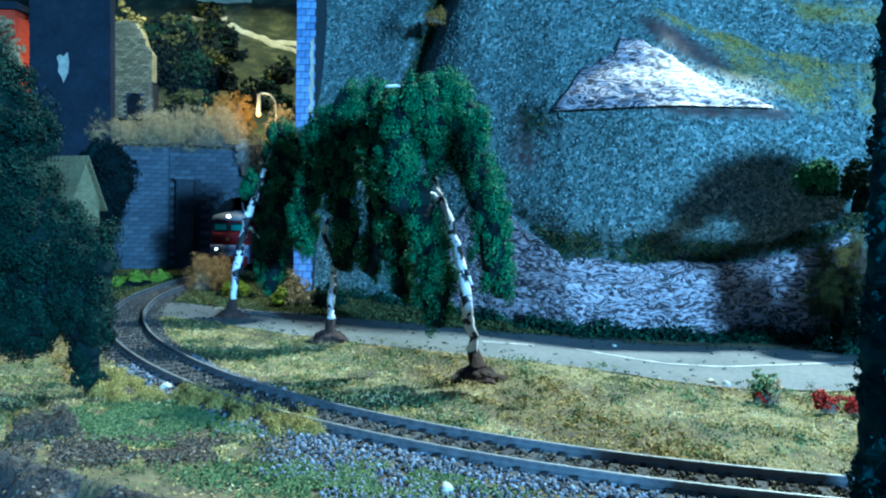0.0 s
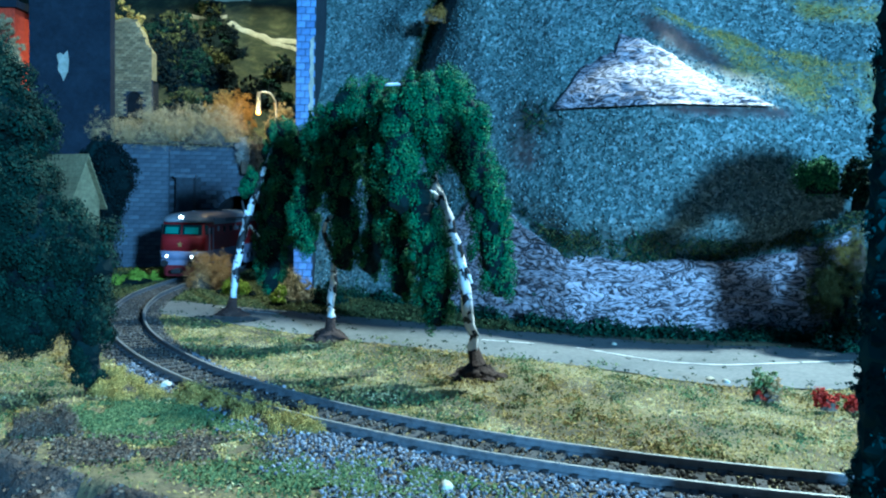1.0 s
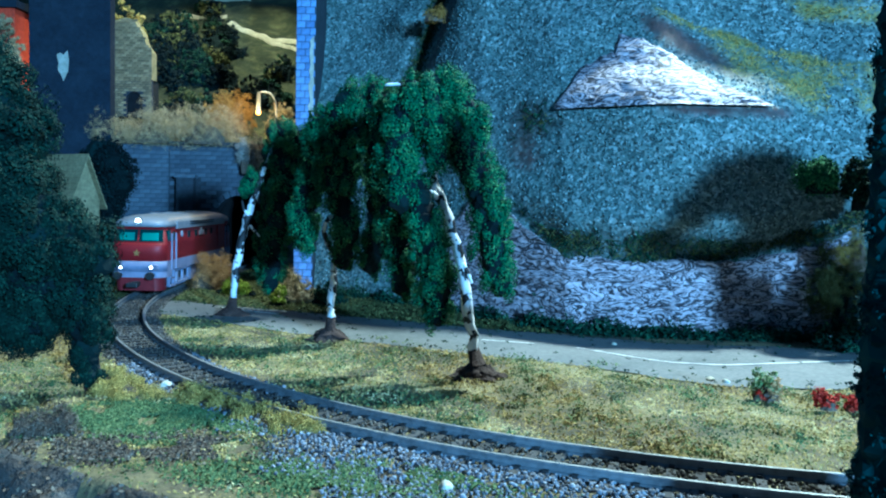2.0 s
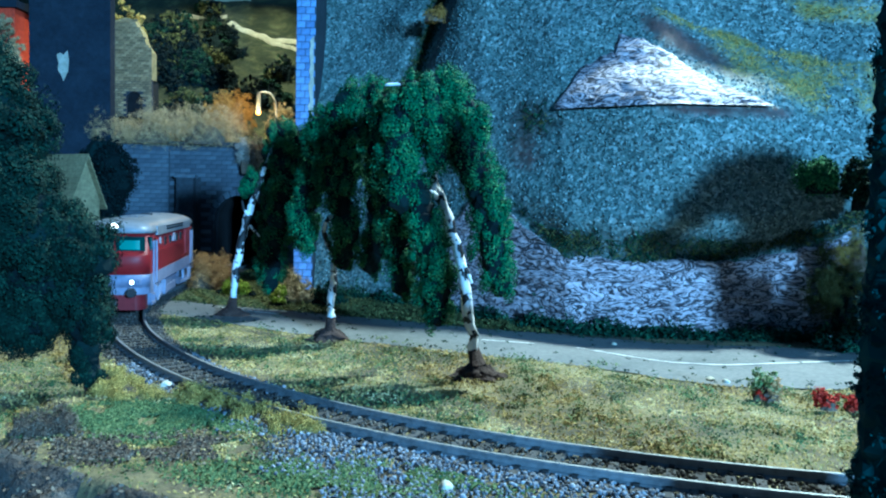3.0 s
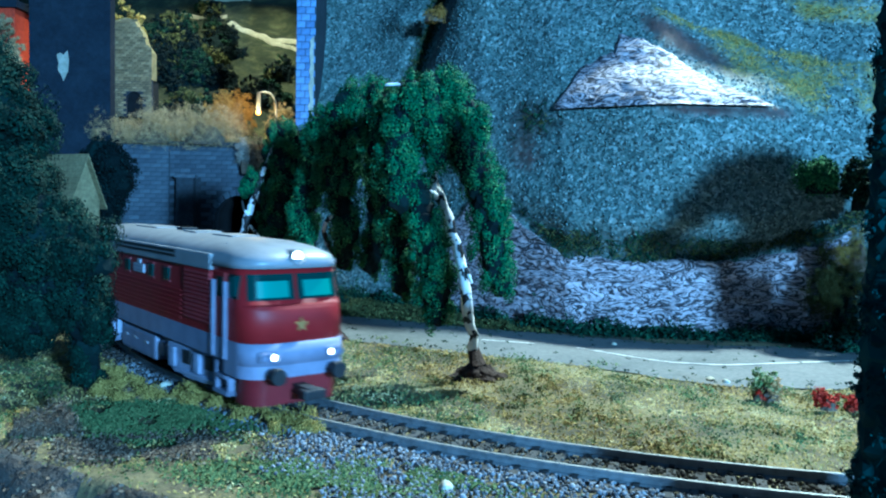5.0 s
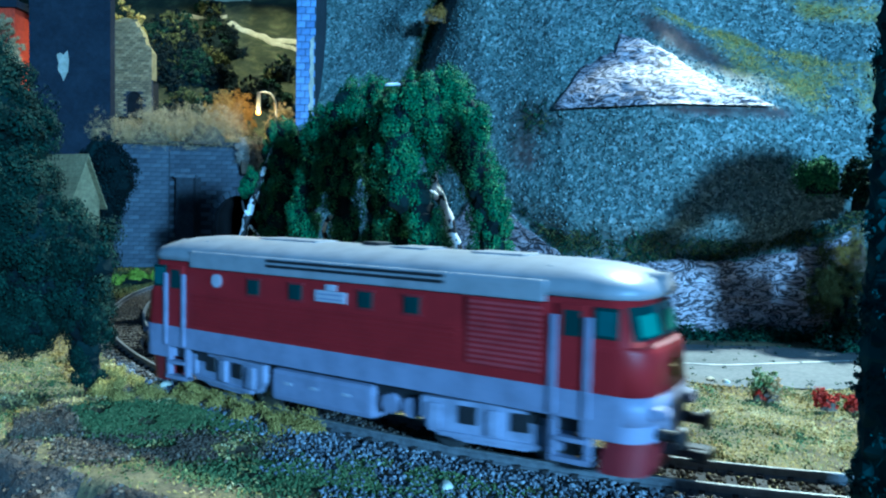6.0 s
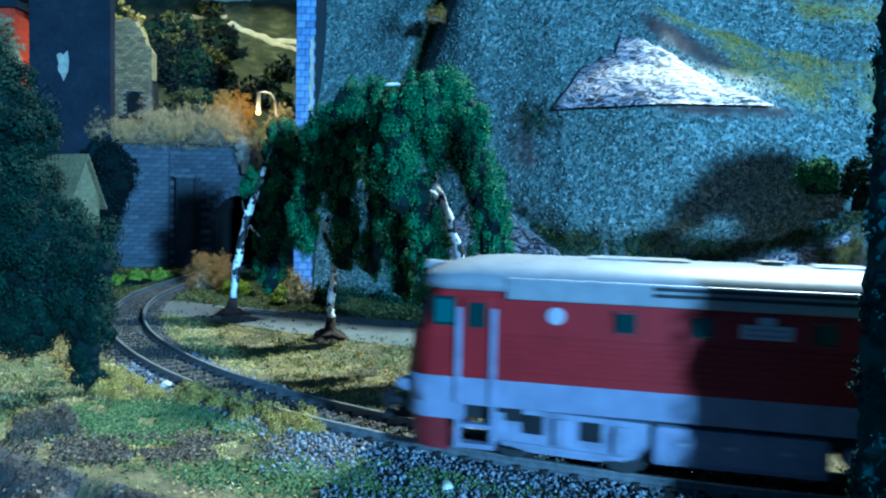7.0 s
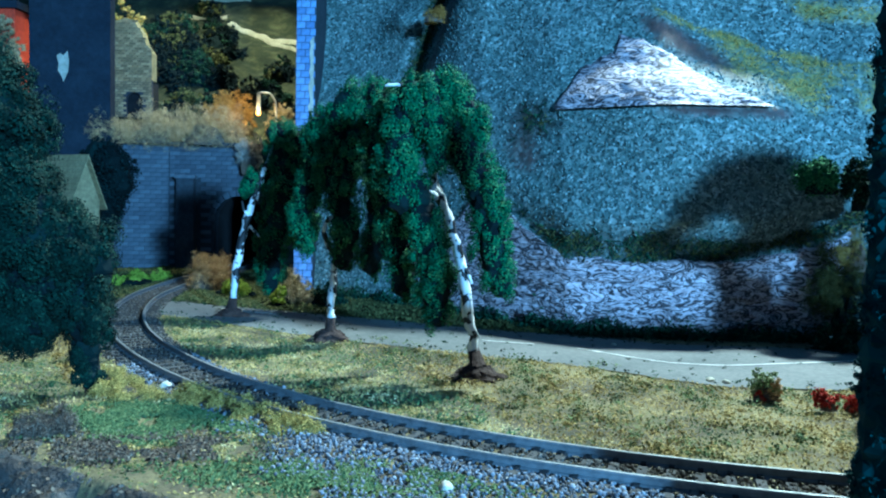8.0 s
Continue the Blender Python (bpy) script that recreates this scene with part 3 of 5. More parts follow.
    # a fainter dark patch near the outcrop's left foot
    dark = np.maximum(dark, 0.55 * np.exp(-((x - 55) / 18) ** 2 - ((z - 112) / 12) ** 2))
    return [np.clip(a + 0.25 * n * (a > 0.08), 0, 1) for a in (earth, moss, dark)]


def build_hill():
    xs, zs = np.linspace(-100, 330, 250), np.linspace(-8, 330, 210)
    x, z = np.meshgrid(xs, zs)
    y = hill_depth(x, z)
    v = np.stack([x, y, z], -1).reshape(-1, 3)
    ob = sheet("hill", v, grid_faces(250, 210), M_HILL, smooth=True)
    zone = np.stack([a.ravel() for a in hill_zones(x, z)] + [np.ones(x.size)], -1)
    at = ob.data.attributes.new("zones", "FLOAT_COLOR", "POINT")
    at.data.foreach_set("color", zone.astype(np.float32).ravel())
    tagged(ob, "steep hill of plaster with green-grey scatter", "hill", kind="structure")
    rng = np.random.default_rng(5)
    px, pz = rng.uniform(-99, 260, 60000), rng.uniform(-4, 260, 60000)
    e, m, d = hill_zones(px, pz)
    keep = (np.maximum(np.maximum(e, m), d) < rng.uniform(0.1, 0.7, 60000)) & (pz > np.interp(px, *WALL_TOP))
    px, pz = px[keep], pz[keep]
    c = np.stack([px, hill_depth(px, pz) - 0.25, pz], -1)
    ob = flakes("hill_scatter", c, np.tile([0.0, -1.0, 0.45], (len(c), 1)), 0.95, M_CHIPS, seed=6)
    tagged(ob, "loose green-grey chips strewn on the hill", "scatter", kind="stuff")
    # fibres of moss and of the dark zone: undergrowth, and the cleft's painted shade
    for k, (zone_no, mat, name, words, size) in enumerate([(1, M_TUFT, "hill_moss", "yellow-green moss fibres on the hill", 0.8), (2, M_DARKLEAF, "hill_undergrowth_and_shade", "dark tangled undergrowth on the hill, also painting the cleft's shade", 1.2), (2, M_OLIVELEAF, "hill_roots", "olive-brown dry root tangle on the hill", 1.1)]):
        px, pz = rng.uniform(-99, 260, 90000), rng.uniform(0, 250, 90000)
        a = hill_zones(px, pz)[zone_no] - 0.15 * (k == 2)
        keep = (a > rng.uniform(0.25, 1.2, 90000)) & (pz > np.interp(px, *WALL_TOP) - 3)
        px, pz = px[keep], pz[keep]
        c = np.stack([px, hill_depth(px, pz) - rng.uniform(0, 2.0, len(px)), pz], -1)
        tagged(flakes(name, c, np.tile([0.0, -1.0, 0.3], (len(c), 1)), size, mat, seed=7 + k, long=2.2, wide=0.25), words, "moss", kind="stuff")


def build_rock_wall():
    us, ws = np.linspace(-8, 214, 260), np.linspace(0, 1, 80)
    u, w = np.meshgrid(us, ws)
    top = np.interp(u, *WALL_TOP) + 1.5 * waves(u, u * 0, 17, 22, 4) + 2
    z = -6 + w * (top + 6)
    strata = waves(u * 0.35, z * 1.6, 41, 24, 5)
    y = np.interp(u, HILL_X, HILL_Y) - 3 + 0.10 * z - 1.7 * strata - 1.2 * waves(u, z, 42, 8, 3)
    y = y + 6 * np.exp(-((u - 178) / 8) ** 2) * (1 - 0.5 * w)   # a fold in the sheet
    y = np.where(w > 0.985, y + 8, y)
    ob = sheet("rock_wall", np.stack([u, y, z], -1).reshape(-1, 3), grid_faces(260, 80), M_ROCK, smooth=True)
    tagged(ob, "creased pale grey and white rock wall beside the road", "rock wall", kind="structure")
    # the pale outcrop on the ledge
    t, w = np.meshgrid(np.linspace(0, 1, 120), np.linspace(0, 1, 70))
    x = OUT_L + t * (OUT_R - OUT_L)
    peak = np.interp(t, OUT_T, OUT_H) + 1.5 * waves(x, x * 0, 19, 14, 3) * np.minimum(1, 6 * t * (1 - t))
    z = OUT_Z + w * peak
    y = hill_depth(x, z) - 3.5 + 3 * blend(0.93, 1.0, w) + 0.7 * waves(x * 0.5, z * 1.5, 44, 18, 4) - 2 * (1 - w)
    ob = sheet("rock_outcrop", np.stack([x, y, z], -1).reshape(-1, 3), grid_faces(120, 70), M_ROCK, smooth=True)
    tagged(ob, "pale creased rock outcrop with a peak on the hill", "rock outcrop", kind="structure")


OUT_L, OUT_R, OUT_Z = 62, 172, 118
OUT_T, OUT_H = [0, 0.15, 0.22, 0.32, 0.36, 0.43, 0.5, 0.6, 0.72, 0.84, 1.0], [2, 26, 31, 36, 48, 45, 41, 32, 18, 10, 1]


# ---- tunnel portal, brick pillar, buildings at the back ----
def wall_bricks(parent, mesh_mat, x0, x1, z0, z1, y, bw, bh, hole=None, at=Matrix()):
    """Staggered bricks, one object each, on one shared mesh."""
    bm = boxed(-bw / 2 + 0.25, bw / 2 - 0.25, -0.7, 0.5, -bh / 2 + 0.22, bh / 2 - 0.22)
    first = part("brick", bm, mesh_mat, parent)
    rnd = random.Random(int(x0 * 7 + z1))
    row, used = 0, False
    z = z0 + bh / 2
    while z < z1 - bh / 3:
        x = x0 + (0 if row % 2 else bw / 2)
        while x < x1 + bw / 2:
            a, b = max(x0, x - bw / 2), min(x1, x + bw / 2)
            if b - a > 1 and not (hole and hole((a + b) / 2, z)):
                ob = first if not used else first.copy()
                if used:
                    scene.collection.objects.link(ob)
                used = True
                ob.matrix_local = at @ pose((a + b) / 2 * MM, (y + rnd.uniform(-0.12, 0.12)) * MM, z * MM) @ Matrix.Diagonal(((b - a) / bw, 1, 1, 1))
            x += bw
        z += bh
        row += 1


PORTAL_Y, ARCH_X, ARCH_W, ARCH_Z = 745.0, -188.0, 24.5, 40.0


def arch_hole(x, z, grow=0.0):
    r = ARCH_W + grow
    return abs(x - ARCH_X) < r and (z < ARCH_Z or math.hypot(x - ARCH_X, z - ARCH_Z) < r)


def build_portal():
    wall = thing("portal_wall", "grey brick tunnel portal wall with an arch", "tunnel portal", kind="structure")
    # backing with the arch cut through it
    bm = bmesh.new()
    n = 20
    arc = [(ARCH_X + ARCH_W * math.cos(a), ARCH_Z + ARCH_W * math.sin(a)) for a in (math.pi * (1 - k / n) for k in range(n + 1))]
    inner = [(ARCH_X - ARCH_W, -6)] + arc + [(ARCH_X + ARCH_W, -6)]
    outer = [(-254, -6), (-254, 30)] + [(-254 + 126 * k / (n - 2), 110) for k in range(n - 1)] + [(-128, 30), (-128, -6)]
    outer = outer[:len(inner)]
    for (a, b), (c, d) in zip(zip(inner, inner[1:]), zip(outer, outer[1:])):
        front = [bm.verts.new((p[0], PORTAL_Y, p[1])) for p in (a, b, d, c)]
        back = [bm.verts.new((p[0], PORTAL_Y + 14, p[1])) for p in (a, b, d, c)]
        bm.faces.new(front)
        bm.faces.new(back[::-1])
        bm.faces.new((front[0], back[0], back[1], front[1]))
        bm.faces.new((front[3], front[2], back[2], back[3]))
    part("backing", bm, M_MORTAR, wall)
    # the arch ring of voussoirs
    for k in range(13):
        a0, a1 = math.pi * k / 13 + 0.015, math.pi * (k + 1) / 13 - 0.015
        bm = bmesh.new()
        vs = []
        for y in (PORTAL_Y - 2.2, PORTAL_Y + 2):
            for r, a in ((ARCH_W - 0.3, a0), (ARCH_W - 0.3, a1), (ARCH_W + 5, a1), (ARCH_W + 5, a0)):
                vs.append(bm.verts.new((ARCH_X + r * math.cos(a), y, ARCH_Z + r * math.sin(a))))
        for f in ((0, 1, 2, 3), (7, 6, 5, 4), (0, 4, 5, 1), (1, 5, 6, 2), (2, 6, 7, 3), (3, 7, 4, 0)):
            bm.faces.new([vs[i] for i in f])
        part("voussoir", bm, M_BRICK, wall)
    part("buttress", boxed(-245, -229, PORTAL_Y - 9, PORTAL_Y + 1, -6, 79, 0.6), M_MORTAR, wall)
    part("buttress_cap", boxed(-246.5, -227.5, PORTAL_Y - 10.5, PORTAL_Y + 1, 79, 82, 0.5), M_BRICK, wall)
    part("coping", boxed(-256, -128, PORTAL_Y - 3, PORTAL_Y + 14, 109.5, 112.5, 0.6), M_MORTAR, wall)
    wall_bricks(wall, M_BRICK, -253.5, -128.5, -4, 109, PORTAL_Y, 9.6, 4.0, lambda x, z: arch_hole(x, z, 7) or -250 < x < -224 and z < 80)
    # the wing wall that comes forward beside the portal
    wing = thing("wing_wall", "grey brick wing wall beside the tunnel portal", "wall", kind="structure")
    m = Matrix.Translation((-254 * MM, PORTAL_Y * MM, 0)) @ pose(0, 0, 0, 0, 0, 14)
    ob = part("backing", boxed(-60, 0, 0, 12, -6, 109), M_MORTAR, wing)
    ob.matrix_local = m
    wall_bricks(wing, M_BRICK, -59.5, -0.5, -4, 108, 0, 9.6, 4.0, None, m)
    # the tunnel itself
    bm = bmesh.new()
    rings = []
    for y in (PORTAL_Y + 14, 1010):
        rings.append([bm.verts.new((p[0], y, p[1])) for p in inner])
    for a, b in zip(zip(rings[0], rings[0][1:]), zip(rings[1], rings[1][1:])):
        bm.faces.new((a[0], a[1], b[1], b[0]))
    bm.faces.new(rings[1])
    tagged(part("tunnel_lining", bm, M_DARKINSIDE), "near-black tunnel lining", "tunnel", kind="structure")


def build_pillar():
    wall = thing("brick_pillar", "tall blue brick retaining pillar at the hill's end", "pillar", kind="structure")
    part("core", boxed(-109.5, -95.5, 590, 640, -6, 330), M_MORTAR, wall)
    wall_bricks(wall, M_BLUEBRICK, -109.5, -95.5, -4, 326, 590, 6.6, 5.0)
    bm = bmesh.new()
    rnd = random.Random(4)
    left, right = [], []
    for k in range(19):
        z = 124 + k * 3.1
        left.append(bm.verts.new((-99.6 + rnd.uniform(-0.9, 0.9) + (1.5 if k in (0, 18) else 0), 588.6, z)))
        right.append(bm.verts.new((-96.6 + rnd.uniform(-0.5, 0.5), 588.4, z)))
    for k in range(18):
        bm.faces.new((left[k], left[k + 1], right[k + 1], right[k]))
    ex = bmesh.ops.extrude_face_region(bm, geom=bm.faces[:])
    bmesh.ops.translate(bm, vec=(0, 0.5, 0), verts=[v for v in ex["geom"] if isinstance(v, bmesh.types.BMVert)])
    part("torn_paper", bm, M_PALE, wall, "white strip of torn paper")


def slope_height(x, y):
    """The slope over the tunnel."""
    return 109 + 0.62 * np.maximum(0, y - 765) + 6 * waves(x, y, 51, 110, 4) * blend(756, 790, y)


def build_back():
    # the slope over the tunnel
    xs, ys = np.linspace(-860, -95, 150), np.linspace(756, 1160, 90)
    x, y = np.meshgrid(xs, ys)
    z = slope_height(x, y)
    ob = sheet("back_slope", np.stack([x, y, z], -1).reshape(-1, 3), grid_faces(150, 90), M_BACKHILL, smooth=True)
    tagged(ob, "dark olive slope above the tunnel", "slope", kind="structure")

    for pts, wid in (([(-352, 1078), (-320, 1070), (-286, 1058)], 8), ([(-280, 1038), (-230, 1008), (-172, 974)], 8), ([(-233, 1008), (-205, 984), (-170, 958)], 6), ([(-345, 1120), (-310, 1122), (-270, 1118)], 12)):
        p, _ = fine_path([(a, b, 0) for a, b in pts], [1] * len(pts), 30)
        p[:, 2] = slope_height(p[:, 0], p[:, 1]) + 3
        v = np.concatenate([p + [0, -2, -wid * 0.7], p + [0, -1, 0], p + [0, 12, wid / 2]])
        tagged(sheet("hill_path", v, grid_faces(30, 3), M_PATH, smooth=True), "pale narrow path terraced on the dark slope", "path", "hill paths", kind="structure")
    # dark navy tower
    tower = thing("dark_tower", "tall dark navy brick tower with one pale torn patch", "tower", at=(-336, 755, 0))
    part("body", boxed(-36, 36, -30, -20, -6, 330, 0.8), M_NAVY, tower)
    for k in range(40):
        part("course", boxed(-36.15, 36.15, -30.2, -19.8, 40 + k * 7.2, 46.4 + k * 7.2), M_NAVY, tower)
    bm = bmesh.new()
    vs = [bm.verts.new(p) for p in ((-11.5, -30.9, 185), (-9.6, -30.9, 178), (-10.4, -30.9, 172), (-7.2, -30.9, 167), (-5.6, -30.9, 162), (-1.4, -30.9, 171), (-0.6, -30.9, 181), (-1.8, -30.9, 189), (-5.5, -30.9, 185), (-8.2, -30.9, 187))]
    bm.faces.new(vs)
    ex = bmesh.ops.extrude_face_region(bm, geom=bm.faces[:])
    bmesh.ops.translate(bm, vec=(0, 0.6, 0), verts=[v for v in ex["geom"] if isinstance(v, bmesh.types.BMVert)])
    part("pale_patch", bm, M_PALE, tower, "pale torn paper patch")
    # small ruin with an arched door
    ruin = thing("ruined_house", "small grey brick ruin with an arched doorway", "ruin", at=(-304, 800, 138))
    bm = bmesh.new()
    n = 10
    arc = [(1 + 8 * math.cos(a), 16 + 8 * math.sin(a)) for a in (math.pi * (1 - k / n) for k in range(n + 1))]
    inner = [(-7, 0)] + arc + [(9, 0)]
    outer = [(-20, 0), (-20, 36)] + [(-20 + 38 * k / (n - 2), 36) for k in range(n - 1)] + [(18, 36), (18, 0)]
    outer = outer[:len(inner) - 1] + [(18, 0)]
    for (a, b), (c, d) in zip(zip(inner, inner[1:]), zip(outer, outer[1:])):
        fr = [bm.verts.new((p[0], -12, p[1])) for p in (a, b, d, c)]
        bk = [bm.verts.new((p[0], -8, p[1])) for p in (a, b, d, c)]
        bm.faces.new(fr)
        bm.faces.new(bk[::-1])
        bm.faces.new((fr[0], bk[0], bk[1], fr[1]))
        bm.faces.new((fr[3], fr[2], bk[2], bk[3]))
    bmesh.ops.remove_doubles(bm, verts=bm.verts[:], dist=0.01)
    part("door_wall", bm, M_MORTAR, ruin)
    # solid black block behind the doorway, standing in for the room's shade
    part("doorway_shade", boxed(-19, 17, -7, 10, 0, 35), M_DARKINSIDE, ruin)
    bm = bmesh.new()
    vs = [bm.verts.new((x, -10.5, z)) for x, z in ((-20, 36), (18, 36), (18, 62), (12, 70), (8, 82), (3, 88), (1, 93), (-8, 95), (-18, 92))]
    bm.faces.new(vs)
    ex = bmesh.ops.extrude_face_region(bm, geom=bm.faces[:])
    bmesh.ops.translate(bm, vec=(0, 12, 0), verts=[v for v in ex["geom"] if isinstance(v, bmesh.types.BMVert)])
    part("gable_wall", bm, M_OLIVE, ruin)
    wall_bricks(ruin, M_SHINGLE, -20, 18, 36, 96, -11, 5.4, 2.4, lambda x, z: z > 94 + 0.15 * x or x > 2 and z > 92 - 1.9 * (x - 2) or x < -19 and z > 70)
    wall_bricks(ruin, M_SHINGLE, -20, 18, 0.2, 36, -12.2, 5.4, 2.4, lambda x, z: abs(x - 1) < 9.5 and z < 16 or math.hypot(x - 1, z - 16) < 9.5)
    # red house corner far left
    red = thing("red_house", "bright red house wall behind the trees", "house", at=(-424, 775, 130))
    part("wall", boxed(-30, 18, -10, 30, -40, 104, 0.6), M_REDWALL, red)
    part("roof", boxed(-33, 22, -14, 34, 104, 111, 0.8), M_NAVY, red)


def build_hut():
    hut = thing("wooden_hut", "small olive wooden hut with a steep gabled roof", "hut", at=(-263, 558, -4), turn=-32)
    part("wall", boxed(-24, 24, -11, 11, 0, 62, 0.5), M_OLIVE, hut)
    bm = bmesh.new()
    vs = [bm.verts.new(p) for p in ((24, -11, 62), (24, 11, 62), (24, 0, 90), (-24, -11, 62), (-24, 11, 62), (-24, 0, 90))]
    for f in ((0, 1, 2), (5, 4, 3), (0, 3, 4, 1)):
        bm.faces.new([vs[i] for i in f])
    part("gable", bm, M_OLIVE, hut, "olive board gable")
    for s in (-1, 1):
        for k in range(9):
            a, b = k / 9, (k + 1) / 9 + 0.02
            y0, y1 = s * 14 * (1 - a), s * 14 * (1 - b)
            z0, z1 = 57 + 36 * a, 57 + 36 * b
            bm = bmesh.new()
            vs = [bm.verts.new(p) for p in ((-28, y0, z0 + 1), (28, y0, z0 + 1), (28, y1, z1), (-28, y1, z1), (-28, y0, z0 - 0.6), (28, y0, z0 - 0.6), (28, y1, z1 - 1.6), (-28, y1, z1 - 1.6))]
            for f in ((0, 1, 2, 3), (7, 6, 5, 4), (0, 4, 5, 1), (1, 5, 6, 2), (2, 6, 7, 3), (3, 7, 4, 0)):
                bm.faces.new([vs[i] for i in f])
            part("roof_board", bm, M_OLIVE, hut)
    # black panel in place of the dark inside
    part("window", boxed(24, 25, -5, 5, 28, 46), M_DARKINSIDE, hut)


def build_hall():
    tagged(part("hall_floor", boxed(-4000, 4000, -4000, 1320, -940, -900), M_WALLPLAIN), "plain grey hall floor far below the layout", "floor", kind="structure")
    tagged(part("wall_back", boxed(-1600, 1600, 1320, 1360, -300, 1400), M_WALLPLAIN), "plain grey hall wall behind the layout", "wall", kind="structure")


# ---- plants ----
def build_birch(x, y, chains, trunk, branches, seed, n, words):
    tree = thing("birch_tree", words, "birch", "birch trees", at=(x, y, -4.4))
    p, r = fine_path([q[:3] for q in trunk], [q[3] * 0.86 for q in trunk], 30)
    rng = np.random.default_rng(seed)
    p = p + rng.normal(0, 0.28, p.shape)
    part("trunk", tube(p, r, 10, 0.22, seed), M_BARK, tree, "white birch trunk with black bands")
    for k, b in enumerate(branches):
        bp, br = fine_path([q[:3] for q in b], [q[3] for q in b], 10)
        part("branch", tube(bp, br, 7, 0.2, seed + k), M_BARK, tree)
    # earth heaped round the foot
    bm = bmesh.new()
    bmesh.ops.create_icosphere(bm, subdivisions=4, radius=1)
    for v in bm.verts:
        d = v.co.copy()
        h = noise.noise(d * 2.2 + Vector((seed, 0, 0)))
        wide = 11 + 5 * h
        up = max(0.0, d.z)
        v.co = Vector((d.x * wide * (1 - 0.55 * up), d.y * wide * 0.8 * (1 - 0.55 * up), 6.5 * up ** 1.3 - 1.2 * (d.z < 0)))
        v.co += Vector((0, 0, 0.8 * noise.noise(d * 7)))
    part("root_mound", bm, M_BROWN, tree, "dark brown earth mound")
    bm = tube([(0, 0, 0), (0.2, 0, 5), (trunk[1][0] * 0.45, 0, 11)], [4.2, 3.0, 2.2], 10, 0.2, seed)
    part("stump", bm, M_BROWN, tree)
    # one crown mesh for each drooping branch
    for k, c in enumerate(chains):
        c = [(q[0], q[1], q[2], q[3] * 0.95) for q in c]
        size = sum(q[3] for q in c)
        pts, out = chain_cloud([c], int(n * size / sum(q[3] for cc in chains for q in cc)), seed * 10 + k, clump=2.5, inner=0.6, per=210, tall=1.5)
        leaf = flakes("foliage", pts, out, 0.46, M_BIRCH, tree, seed + k, wide=0.75, loose=0.3)
        # black core puts the shade between the leaf clumps into the colour
        cores("inner_foliage", [c], M_BLACKLEAF_SHADE, leaf, 0.72, seed + k)


def build_birches():
    build_birch(14.5, 312, [
        [(-19, 1, 112, 8), (-12, 0, 108, 8), (-4, 0, 101, 7), (-2, -1, 93, 5)],
        [(-16, -2, 102, 7), (-7, -3, 88, 9), (0, -4, 74, 9), (4, -4, 60, 8), (5, -5, 46, 8), (8, -5, 36, 6)],
        [(-27, -4, 109, 8), (-31, -6, 97, 9), (-32, -7, 82, 9), (-31, -7, 69, 8)],
        [(-24, -4, 74, 6), (-23, -6, 60, 8), (-18, -7, 46, 8), (-17, -7, 34, 8), (-16, -7, 24, 5)],
        [(-22, -8, 106, 8), (-19, -9, 94, 7), (-17, -9, 84, 5)],
        [(-36, 9, 106, 9), (-40, 10, 88, 8), (-34, 12, 64, 9), (-31, 12, 48, 8), (-30, 12, 34, 7)]],
        [(0, 0, 4, 2.1), (-4, 0, 24, 2.4), (-8, 0, 48, 2.3), (-13, 0, 63, 2.5), (-18, 0, 74, 2.0), (-20, 0, 92, 1.6), (-22, 0, 114, 0.9)],
        [[(-15, 0, 68, 1.5), (-20, -3, 72, 1.2), (-23, -4, 71, 0.7)], [(-8, 0, 46, 1.0), (-5, -2, 42, 0.8), (-3, -3, 37, 0.6)], [(-21, 0, 100, 1.0), (-30, -2, 113, 0.8), (-38, -2, 112, 0.5)]],
        3, 150000, "weeping birch with drooping dark green foam foliage on a mound")
    build_birch(-54, 388, [
        [(9, 0, 117, 9), (3, -2, 105, 10), (0, -3, 87, 9), (4, -4, 70, 9), (8, -4, 52, 9), (6, -4, 38, 6)],
        [(21, 0, 119, 9), (20, 0, 96, 9), (22, 2, 74, 8), (22, 2, 50, 9), (19, 0, 36, 6)],
        [(11, -7, 98, 6), (9, -8, 82, 6), (8, -8, 72, 5)],
        [(-6, 2, 104, 8), (-8, 2, 90, 8), (-9, 2, 76, 7)],
        [(-4, 0, 82, 6), (-12, -2, 72, 7), (-14, -2, 56, 7), (-10, -2, 45, 5)]],
        [(0, 0, 4, 2.3), (0.5, 0, 16, 2.4), (1.5, 0, 34, 2.1), (3.5, 0, 50, 1.8), (5, 0, 62, 1.6), (10, 0, 84, 1.3), (13, 0, 110, 0.8)],
        [[(2, 0, 40, 1.2), (-3, -4, 50, 1.3), (-3, -5, 56, 1.2), (1, -6, 60, 0.9)], [(10, -8, 78, 1.2), (11, -8, 90, 1.0)]],
        5, 118000, "white-trunked birch with hanging dark green foam foliage")
